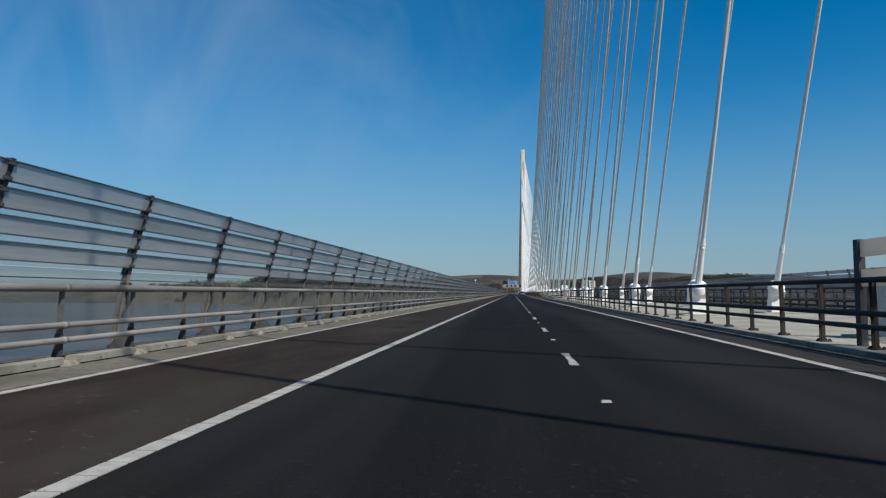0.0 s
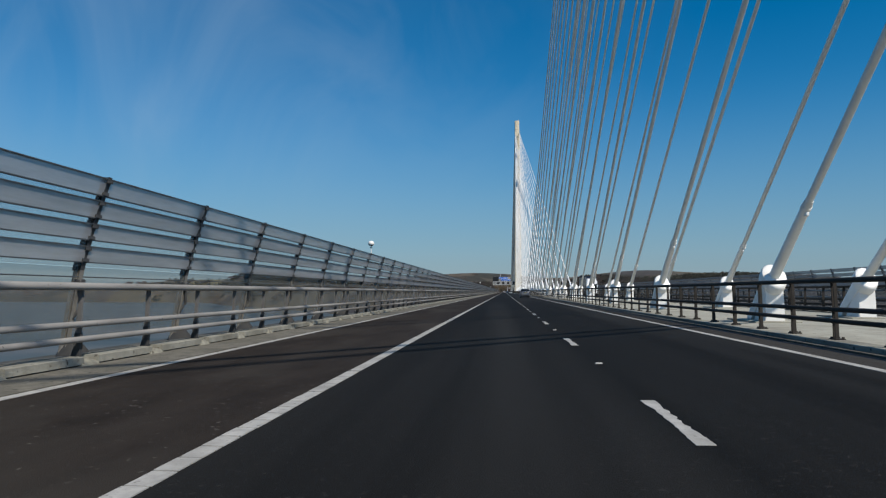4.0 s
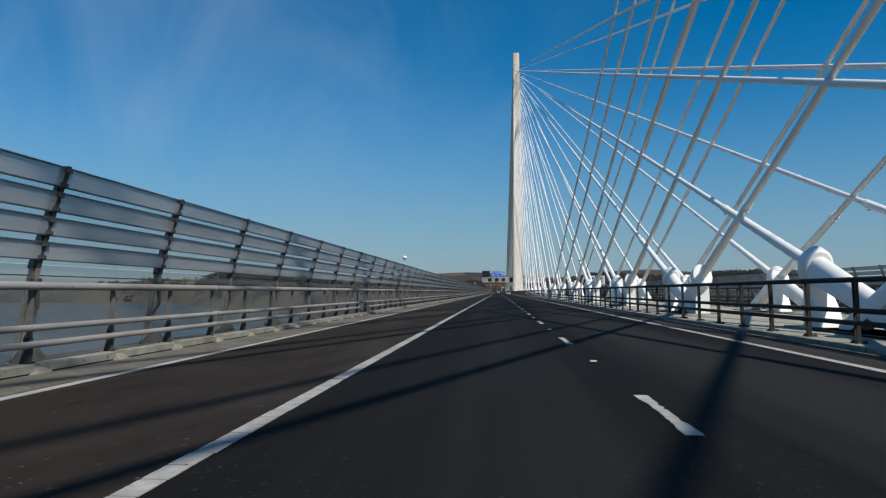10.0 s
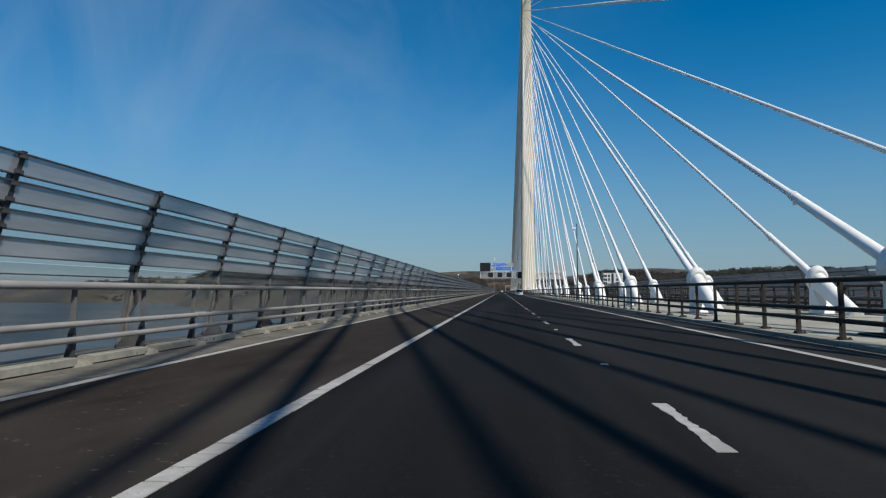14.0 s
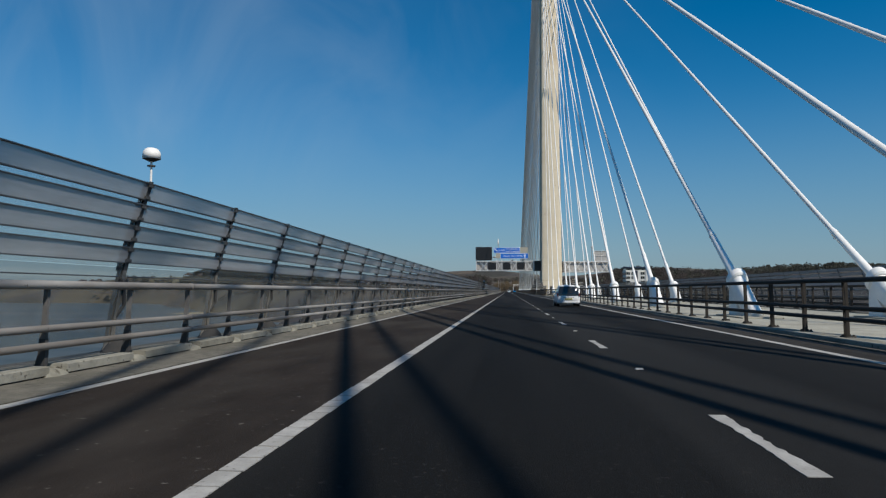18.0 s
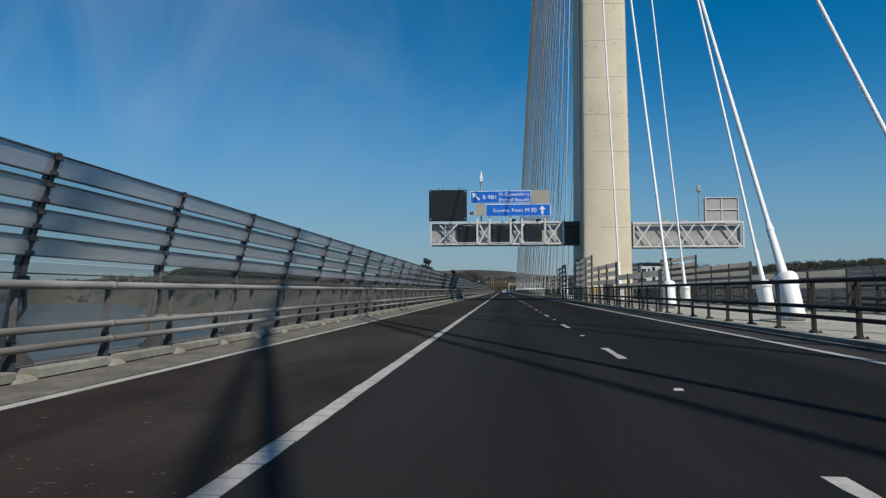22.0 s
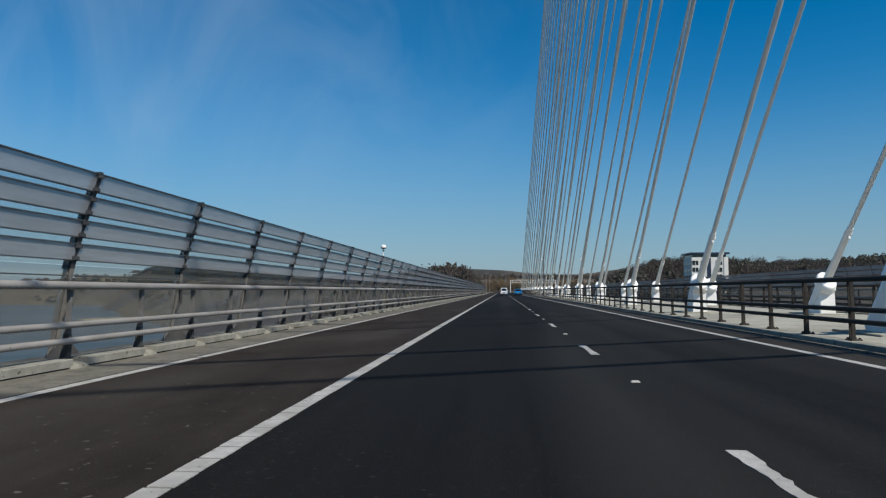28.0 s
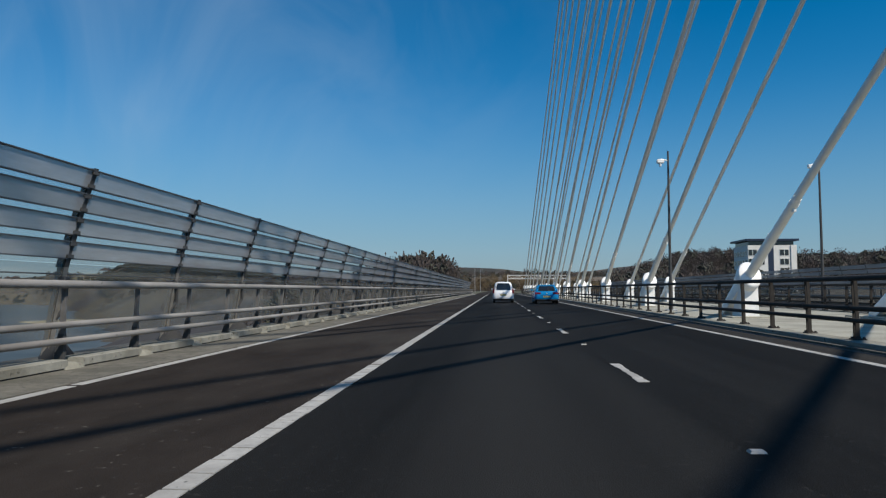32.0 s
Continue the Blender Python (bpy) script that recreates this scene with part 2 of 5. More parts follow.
ln.links.new(times.outputs[2], ln.nodes["Principled BSDF"].inputs["Base Color"])
SANDM = mat("mud_sand", (0.30, 0.26, 0.16), 0.9, var=0.2, scale=0.05)
BARE = mat("bare_branches", (0.060, 0.048, 0.043), 0.95, var=0.3, scale=0.2)
EVERGREEN = mat("evergreen_leaves", (0.045, 0.046, 0.034), 0.95, var=0.3, scale=0.2)
BARK = mat("tree_bark", (0.07, 0.055, 0.045), 0.95, var=0.2, scale=1.0)


# Builders
def part(name, bm, material, parent=None, label="", smooth=False):
    me = bpy.data.meshes.new(name)
    bmesh.ops.recalc_face_normals(bm, faces=bm.faces)
    bm.to_mesh(me)
    bm.free()
    for m in (material if isinstance(material, (list, tuple)) else [material]):
        me.materials.append(m)
    me.polygons.foreach_set("use_smooth", [True] * len(me.polygons))
    if not smooth:
        me.set_sharp_from_angle(angle=radians(36))
    ob = new(name, me)
    if parent:
        ob.parent = parent
    if label:
        tagged(ob, label)
    return ob


def thing(name, label, category, at=(0, 0, 0), group="", kind="", rz=0):
    ob = new(name)
    ob.empty_display_size = 0.2
    ob.matrix_basis = pose(*at, 0, 0, rz)
    return tagged(ob, label, category, group, kind)


def box(bm, lo, hi, bevel=0.0, mi=0, m=None):
    geo = bmesh.ops.create_cube(bm, size=1.0)
    vs = geo["verts"]
    for v in vs:
        v.co = Vector([lo[i] + (v.co[i] + 0.5) * (hi[i] - lo[i]) for i in range(3)])
    if m is not None:
        bmesh.ops.transform(bm, matrix=m, verts=vs)
    fs = {f for v in vs for f in v.link_faces}
    for f in fs:
        f.material_index = mi
    if bevel:
        es = list({e for v in vs for e in v.link_edges})
        bmesh.ops.bevel(bm, geom=es, offset=bevel, segments=1, affect="EDGES")
    return bm


def tube(bm, a, b, r0, r1=None, seg=10, caps=True, mi=0):
    a, b = Vector(a), Vector(b)
    r1 = r0 if r1 is None else r1
    q = (b - a).to_track_quat("Z", "Y")
    ring = []
    for p, r in ((a, r0), (b, r1)):
        ring.append([bm.verts.new(p + q @ Vector((r * math.cos(2 * math.pi * i / seg), r * math.sin(2 * math.pi * i / seg), 0)))
                     for i in range(seg)])
    for i in range(seg):
        f = bm.faces.new((ring[0][i], ring[0][(i + 1) % seg], ring[1][(i + 1) % seg], ring[1][i]))
        f.material_index = mi
    if caps:
        bm.faces.new(ring[0][::-1]).material_index = mi
        bm.faces.new(ring[1]).material_index = mi
    return bm


def loft(bm, rings, closed=True, caps=True, mi=0):
    vs = [[bm.verts.new(p) for p in r] for r in rings]
    n = len(vs[0])
    for r0, r1 in zip(vs, vs[1:]):
        for i in range(n if closed else n - 1):
            j = (i + 1) % n
            bm.faces.new((r0[i], r0[j], r1[j], r1[i])).material_index = mi
    if caps:
        bm.faces.new(vs[0][::-1]).material_index = mi
        bm.faces.new(vs[-1]).material_index = mi
    return bm


def B():
    return bmesh.new()


def strip(name, material, x0, x1, y0, y1, z0, z1, step=20.0, th=0.3, label="", category="", kind="structure", parent=None):
    """A long slab whose top runs from z0 at x0 to z1 at x1."""
    bm = B()
    n = max(1, int((y1 - y0) / step))
    ys = [y0 + (y1 - y0) * i / n for i in range(n + 1)]
    rings = [[(x0, y, z0), (x1, y, z1), (x1, y, z1 - th), (x0, y, z0 - th)] for y in ys]
    loft(bm, rings)
    ob = part(name, bm, material, parent)
    return tagged(ob, label, category, "", kind) if not parent else ob


# Deck and carriageways. XC: middle of the bridge
XC = 11.8
Y_S, Y_N = -60.0, 1010.0


def mx(x):
    return 2 * XC - x


strip("road", [ASPHALT], -1.73, 5.55, Y_S, Y_N, -1.73 * CROSS, 5.55 * CROSS, label="dark smooth asphalt carriageway of the bridge", category="road")
strip("hard_shoulder", [SHOULDER], -5.30, -1.73, Y_S, Y_N, -5.30 * CROSS, -1.73 * CROSS, label="worn brownish asphalt hard shoulder beside the lane", category="road")
strip("road_southbound", [ASPHALT], mx(6.75), mx(-5.75), Y_S, Y_N, 6.75 * CROSS, -5.75 * CROSS, label="dark asphalt carriageway for the other direction", category="road")
strip("kerb_edge", [KERB], -6.75, -5.30, Y_S, Y_N, -0.02, -0.052, label="stained concrete edge kerb under the parapet", category="kerb")
strip("deck_edge", [KERB], -8.1, -6.75, Y_S, Y_N, -0.06, -0.06, th=0.6, label="concrete edge beam of the bridge deck", category="deck")
strip("deck_edge_far", [DECK], mx(-5.75), mx(-8.1), Y_S, Y_N, -0.05, -0.06, th=0.6, label="concrete edge beam of the far carriageway", category="deck")
strip("edge_strip", [EDGEGREY], 5.55, 6.15, Y_S, Y_N, 5.55 * CROSS, 6.15 * CROSS, label="dusty grey asphalt margin beside the median drain", category="road")
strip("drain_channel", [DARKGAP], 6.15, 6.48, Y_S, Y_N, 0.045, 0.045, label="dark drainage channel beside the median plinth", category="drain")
strip("drain_lip", [PLINTH], 6.48, 6.56, Y_S, Y_N, 0.085, 0.085, label="narrow weathered concrete lip between two drain channels", category="drain")
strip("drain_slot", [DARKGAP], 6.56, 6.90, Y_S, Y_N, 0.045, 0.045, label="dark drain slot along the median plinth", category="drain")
strip("median_kerb", [PALEKERB], 6.90, 7.42, Y_S, Y_N, 0.12, 0.13, label="weathered pale concrete plinth under the median parapet", category="kerb")
strip("median", [DECK], 7.42, mx(7.55), Y_S, Y_N, 0.10, 0.10, label="pale concrete median strip holding the stay anchors", category="median")
strip("median_kerb_far", [KERB], mx(7.55), mx(6.75), Y_S, Y_N, 0.13, 0.12, label="weathered concrete plinth of the far median parapet", category="kerb")
bm = B()
loft(bm, [[(-7.8, y, -0.37), (33.0, y, -0.37), (25, y, -4.6), (0.2, y, -4.6)] for y in (Y_S, Y_N)])
tagged(part("deck_girder", bm, DECK), "concrete and steel box girder under the deck", "deck", "", "structure")

# Painted lines, in lengths with a narrow joint between them
for x, w, nm, step in ((-1.78, 0.17, "inner_edge_line", 25.3), (-5.18, 0.16, "outer_edge_line", 33.0), (5.45, 0.17, "median_edge_line", 33.0),
                       (mx(5.45), 0.17, "far_median_line", 60.0), (mx(-1.83), 0.20, "far_edge_line", 60.0)):
    z = (x if x < XC else mx(x)) * CROSS
    line = new(nm)
    tagged(line, "white painted road line laid in long strips", "road marking", "", "structure")
    bm = B()
    if nm == "inner_edge_line":                        # ribbed marking: short cells with narrow grooves
        n, rr = int(step / 0.34), random.Random(3)
        for k in range(n):
            a, e = step * k / n, step * (k + 1) / n - (0.02 + 0.012 * rr.random()) - (0.09 if k == n - 1 else 0)
            j = 0.008 * (rr.random() - 0.5)
            box(bm, (-w / 2 + j, a, -0.012), (w / 2 + j, e, 0.006 + 0.003 * rr.random()))
    else:
        box(bm, (-w / 2, 0.0, -0.012), (w / 2, step - 0.12, 0.005))
    s0 = part("strip", bm, LINE, line)
    s0.location = (x, Y_S + 20.5, z)
    for k in range(1, int((Y_N - Y_S - 21) / step)):
        c = s0.copy()
        scene.collection.objects.link(c)
        c.location = (x, Y_S + 20.5 + k * step, z)


def dash_mesh(seed):
    """Worn dash: full width at its ends, ragged and narrower between."""
    rr = random.Random(seed)
    bm = B()
    n = 24
    left, right = [], []
    for i in range(n + 1):
        u = i / n
        waist = min(1.0, (abs(u - 0.5) * 2) ** 4 + 0.5)
        left.append((-0.073 * min(1, waist + 0.3 * rr.random()), -2.0 * u))
        right.append((0.073 * min(1, waist + 0.5 * rr.random()), -2.0 * u))
    vs = [bm.verts.new((x, y, 0.005)) for x, y in left + right[::-1]]
    bm.faces.new(vs)
    ex = bmesh.ops.extrude_face_region(bm, geom=list(bm.faces))
    bmesh.ops.translate(bm, vec=(0, 0, -0.015), verts=[v for v in ex["geom"] if isinstance(v, bmesh.types.BMVert)])
    return bm


dashes = [part("lane_dash", dash_mesh(s), LINE) for s in (4, 5, 8)]
for k, o in enumerate(dashes):
    tagged(o, "short white lane dash with worn ragged edges on asphalt", "road marking", "lane dashes", "structure")
    o.matrix_basis = pose(1.83, 1.68 - 54 + 9 * k, 1.83 * CROSS)
bm = B()
loft(bm, [[(-0.06, -0.05, -0.005), (0.06, -0.05, -0.005), (0.06, 0.05, -0.005), (-0.06, 0.05, -0.005)],
          [(-0.045, -0.03, 0.018), (0.045, -0.03, 0.018), (0.045, 0.03, 0.018), (-0.045, 0.03, 0.018)]])
stud0 = part("road_stud", bm, LINE)
tagged(stud0, "small white reflecting road stud between lane dashes", "road stud", "road studs")
stud0.matrix_basis = pose(1.83, 5.2 - 54, 1.83 * CROSS)
for k in range(1, 112):
    if k > 2:
        copy_thing(dashes[k * 7 % 3], pose(1.83, 1.68 - 54 + 9 * k, 1.83 * CROSS))
    copy_thing(stud0, pose(1.83, 5.2 - 54 + 9 * k, 1.83 * CROSS))

# Wind barrier sections with four leaning posts each
BAY = 4.0975
SEC = 4 * BAY
WTOP, WBASE = (-6.93, 3.22), (-7.68, -0.06)
LEVELS = ((2.89, 3.20), (2.48, 2.79), (2.08, 2.37), (1.67, 1.96))


def on_post(z):
    (x0, z0), (x1, z1) = WBASE, WTOP
    u = (z - z0) / (z1 - z0)
    return x0 + (x1 - x0) * u - 0.10 * math.sin(math.pi * u)      # slightly bowed


def louvre_mesh(a, b, y0, y1, s=1):
    bm = B()
    xa, xb = on_post(a) + 0.05, on_post(b) + 0.05
    loft(bm, [[(s * xa, y, a), (s * (xa + xb) / 2, y, (a + b) / 2), (s * xb, y, b), (s * (xb - 0.03), y, b), (s * (xa - 0.03), y, a)]
              for y in (y0, y1)])
    return bm


def post_mesh(s=1, foot=False):
    bm = B()
    rings = []
    lower, upper = (WBASE[1], 0.3, 0.6, 1.0, 1.52), (1.52, 1.8, 2.2, 2.7, WTOP[1] + 0.02)
    for z in lower if foot else upper if s > 0 else lower[:-1] + upper:
        d = 0.085 if foot else 0.17 - 0.03 * z
        x = on_post(z)
        rings.append([(s * (x - d), -0.05, z), (s * (x - 0.01), -0.05, z), (s * (x - 0.01), -0.012, z), (s * (x + 0.05), -0.06, z),
                      (s * (x + 0.05), 0.06, z), (s * (x - 0.01), 0.012, z), (s * (x - 0.01), 0.05, z), (s * (x - d), 0.05, z)])
    loft(bm, rings)
    for a, b in () if foot else LEVELS:       # clips that hold the louvres
        for z in (a + 0.04, b - 0.04):
            box(bm, (s * on_post(z) - 0.05, -0.09, z - 0.03), (s * on_post(z) + 0.075, 0.09, z + 0.03))
    return bm


def wind_section(bays=4, bay=BAY):
    th = thing("wind_barrier", "tall wind barrier of grey translucent louvres on leaning dark posts", "wind barrier", group="wind barrier sections")
    p0 = part("post", post_mesh(), POSTM, th, "dark painted leaning steel post")
    fbm = post_mesh(1, True)                          # dark mound of mastic at the post's base
    loft(fbm, [[(WBASE[0] + 0.12 + r * math.cos(k * 0.7854 + 0.3) * 1.2, 0.1 + r * math.sin(k * 0.7854 + 0.3), z) for k in range(8)]
               for r, z in ((0.26, WBASE[1]), (0.21, 0.06), (0.13, 0.18), (0.05, 0.27))], mi=1)
    q0 = part("post_foot", fbm, [POSTFOOT, DARKGAP], th, "paler lower half of the post in a dark mound")
    lv = [part("louvre", louvre_mesh(a, b, 0.04, bay - 0.04), LOUVRE, th) for a, b in LEVELS]
    ed = []
    for a, b in LEVELS:
        for z in (a, b):
            bm = B()
            box(bm, (on_post(z) + 0.0, 0.03, z - 0.008), (on_post(z) + 0.07, bay - 0.03, z + 0.010))
            ed.append(bm)
    trim = B()
    for e in ed:
        me = bpy.data.meshes.new("tmp")
        e.to_mesh(me)
        e.free()
        trim.from_mesh(me)
        bpy.data.meshes.remove(me)
    t0 = part("louvre_edging", trim, EDGING, th, "thin dark edging strips of the louvres")
    cbm = B()
    xa, xb = on_post(0.2), on_post(1.58)
    loft(cbm, [[(xa, y, 0.2), (xb, y, 1.58), (xb - 0.015, y, 1.58), (xa - 0.015, y, 0.2)] for y in (0.05, bay - 0.05)])
    c0 = part("clear_panel", cbm, CLEAR, th, "clear lower screen panel")
    gbm = B()                                         # hazy sheet behind the louvres, seen in the gaps between them
    zs = (1.59, 1.96, 2.37, 2.79, 2.90)
    loft(gbm, [[(on_post(z) + 0.008, y, z) for z in zs] + [(on_post(z), y, z) for z in reversed(zs)] for y in (0.05, bays * bay - 0.05)])
    part("backing_sheet", gbm, SHEET, th, "hazy clear sheet behind the louvres")
    sbm = B()
    tube(sbm, (on_post(1.3) + 0.07, 0.02, 1.3), (on_post(0.85) + 0.11, 0.10, 0.85), 0.036, seg=7)
    tube(sbm, (on_post(0.85) + 0.11, 0.10, 0.85), (on_post(0.62) + 0.03, 0.02, 0.62), 0.030, seg=7)
    box(sbm, (on_post(1.3) - 0.02, -0.07, 1.18), (on_post(1.3) + 0.12, 0.09, 1.36), 0.02)
    s0 = part("strut", sbm, POSTM, th, "dark bent steel strut")
    for z in (1.40,):
        bm = B()
        tube(bm, (on_post(z) + 0.04, 0, z), (on_post(z) + 0.04, bays * bay, z), 0.012, seg=5)
        part("wire", bm, EDGING, th)
    for k in range(1, bays):
        for o in (p0, q0, c0, s0, t0, *lv):
            c = o.copy()
            scene.collection.objects.link(c)
            c.location.y = bay * k
    return th


WIND_A = [-0.397 + (k - 1) * SEC for k in range(40)]              # up to the tower joint at 639
WIND_B = [641.20 + k * SEC for k in range(22)]
w0 = wind_section()
w0.matrix_basis = pose(0, WIND_A[0], 0)
for y in WIND_A[1:] + WIND_B:
    copy_thing(w0, pose(0, y, 0))
wj = wind_section(1, 641.20 - (WIND_A[-1] + SEC))
wj.matrix_basis = pose(0, WIND_A[-1] + SEC, 0)


def far_wind_section():
    th = thing("wind_barrier", "wind barrier with grey louvres beyond the far carriageway", "wind barrier", group="far wind barrier sections")
    p0 = part("post", post_mesh(-1), POSTM, th)
    for k in range(1, 4):
        c = p0.copy()
        scene.collection.objects.link(c)
        c.location.y = BAY * k
    for a, b in LEVELS:
        part("louvre", louvre_mesh(a, b, 0.0, SEC, -1), LOUVRE, th)
    bm = B()
    xa, xb = on_post(0.1), on_post(1.62)
    loft(bm, [[(-xa, y, 0.1), (-xb, y, 1.62), (0.015 - xb, y, 1.62), (0.015 - xa, y, 0.1)] for y in (0.0, SEC)])
    part("clear_panel", bm, CLEAR, th, "clear lower screen panel")
    return th


f0 = far_wind_section()
f0.matrix_basis = pose(2 * XC, -0.397 - SEC, 0)
for k in range(1, 62):
    copy_thing(f0, pose(2 * XC, -0.397 + (k - 1) * SEC, 0))


def parapet(s, label, rail_mat, pads=True):
    """Three round rails on curved tapered posts every two metres; s: the side on which the posts stand."""
    th = thing("parapet", label, "parapet", group="parapet sections")
    left = pads and s < 0
    for z, r in ((1.24, 0.062 if left else 0.054), (0.64, 0.05), (0.40, 0.05)):
        bm = B()
        tube(bm, (0, 0, z), (0, SEC, z), r, seg=12, caps=False)
        tube(bm, (0, SEC * 0.497, z), (0, SEC * 0.503, z), r + 0.008, seg=12)
        part("rail", bm, rail_mat, th, smooth=True)
    bm = B()
    w = 0.036
    prof = ((0.06, 0.27, 0.04), (0.05, 0.19, 0.14), (0.04, 0.15, 0.30), (0.045, 0.14, 0.5), (0.05, 0.115, 0.8), (0.03, 0.10, 1.2)) if left else \
        ((0.045, 0.12, 0.02), (0.045, 0.115, 0.45), (0.045, 0.11, 0.8), (0.03, 0.10, 1.2))
    blades = [(-w, w, prof[:4], 0), (-0.024, 0.024, prof[3:], 1)] if left else [(-0.062, -0.038, prof, 0), (0.038, 0.062, prof, 0)]
    for v0, v1, pf, mi in blades:
        loft(bm, [[(s * a, v0, z), (s * b, v0, z), (s * b, v1, z), (s * a, v1, z)] for a, b, z in pf], mi=mi)
    box(bm, (-0.10 + 0.10 * s, -0.13, 0.0), (0.12 + 0.10 * s, 0.13, 0.035), 0.008)
    for bx in (-0.06, 0.08):
        for by in (-0.09, 0.09):
            box(bm, (bx + 0.10 * s - 0.02, by - 0.02, 0.03), (bx + 0.10 * s + 0.02, by + 0.02, 0.065))
    for z in (1.24, 0.64, 0.40):
        box(bm, (-0.05, -0.03, z - 0.045), (0.06 * s + 0.05, 0.03, z + 0.04))
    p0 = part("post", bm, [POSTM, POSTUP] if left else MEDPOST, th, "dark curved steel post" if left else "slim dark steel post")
    movers = [p0]
    pb = B()
    rings = []
    for z, i in ((-0.06, 0.0), (0.03, 0.06), (0.07, 0.12), (0.09, 0.19)):
        rings.append([(x, y, z) for x, y in ((0.17 - i * 0.6, -0.29 + i), (0.20 - i * 0.6, -0.13 + i * 0.4), (0.19 - i * 0.6, 0.13 - i * 0.4), (0.16 - i * 0.6, 0.27 - i),
                                             (-0.24 + i * 0.6, 0.25 - i), (-0.27 + i * 0.6, 0.0), (-0.23 + i * 0.6, -0.26 + i))])
    loft(pb, rings)
    if left:
        movers.append(part("base_pad", pb, PAD, th, "rough pale mortar base pad"))
        ub, rings = B(), []
        for k in range(8):                            # pale blocks over a shade-coloured slot, notched round each post
            for y, x1, z1 in ((-0.17, 0.13, 0.14), (-0.16, -0.06, 0.05), (0.19, -0.06, 0.05), (0.20, 0.13, 0.14)):
                rings.append([(-0.30, SEC / 8 * k + y, -0.04), (x1 - 0.03, SEC / 8 * k + y, -0.04), (x1 - 0.03, SEC / 8 * k + y, 0.02), (x1, SEC / 8 * k + y, 0.02),
                              (x1, SEC / 8 * k + y, z1 - 0.01), (x1 - 0.012, SEC / 8 * k + y, z1), (-0.30, SEC / 8 * k + y, z1)])
        rings.append([(x, SEC - 0.18, z) for x, _, z in rings[-1]])
        loft(ub, rings)
        # shade under the blocks is put into the colour of the slot faces
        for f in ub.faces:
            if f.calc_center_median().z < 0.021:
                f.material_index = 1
        part("upstand", ub, [UPSTAND, DARKGAP], th, "low pale concrete blocks over a slot coloured dark for shade")
    for k in range(1, 8):
        for o in movers:
            c = o.copy()
            scene.collection.objects.link(c)
            c.location.y = SEC / 8 * k
    return th


PAR_B = [WIND_A[-1] + SEC + 0.34 + k * SEC for k in range(22)]
for s, x, z, dy, lab, rm, rows_y in (
        (-1, -6.31, -0.03, 0.55, "galvanised three-rail vehicle parapet on dark curved posts", RAIL, WIND_A + PAR_B),
        (1, 7.20, 0.12, 1.0, "three-rail steel parapet along the median, coloured dark as in shade", SHADERAIL, WIND_A + PAR_B),
        (-1, mx(7.20), 0.12, 1.0, "three-rail steel parapet on the far side of the median", SHADERAIL, WIND_A + PAR_B)):
    p0 = parapet(s, lab, rm, x < 10)
    p0.matrix_basis = pose(x, rows_y[0] + dy, z)
    for y in rows_y[1:]:
        copy_thing(p0, pose(x, y + dy, z))



def edge_parapet(length):
    """Plain three-rail parapet at the far edge of the deck, a post every four metres."""
    th = thing("parapet", "three-rail vehicle parapet along the far edge of the deck", "parapet", group="far edge parapet sections")
    for z in (1.24, 0.64, 0.40):
        bm = B()
        tube(bm, (0, 0, z), (0, length, z), 0.055, seg=8, caps=False)
        part("rail", bm, RAIL, th, smooth=True)
    bm = B()
    loft(bm, [[(a, -0.04, z), (b, -0.04, z), (b, 0.04, z), (a, 0.04, z)] for a, b, z in ((0.05, 0.26, 0.0), (0.04, 0.14, 0.5), (0.03, 0.10, 1.2))])
    p0 = part("post", bm, POSTM, th, "dark tapered steel post")
    n = round(length / BAY)
    for k in range(1, n):
        c = p0.copy()
        scene.collection.objects.link(c)
        c.location.y = BAY * k
    return th


e0 = edge_parapet(5 * SEC)
e0.matrix_basis = pose(mx(-6.31), -15.8, -0.03)
for k in range(1, 12):
    copy_thing(e0, pose(mx(-6.31), -15.8 + 5 * SEC * k, -0.03))

# Towers
TY = 634.5
CY = TY - 654.5
TX = 11.3


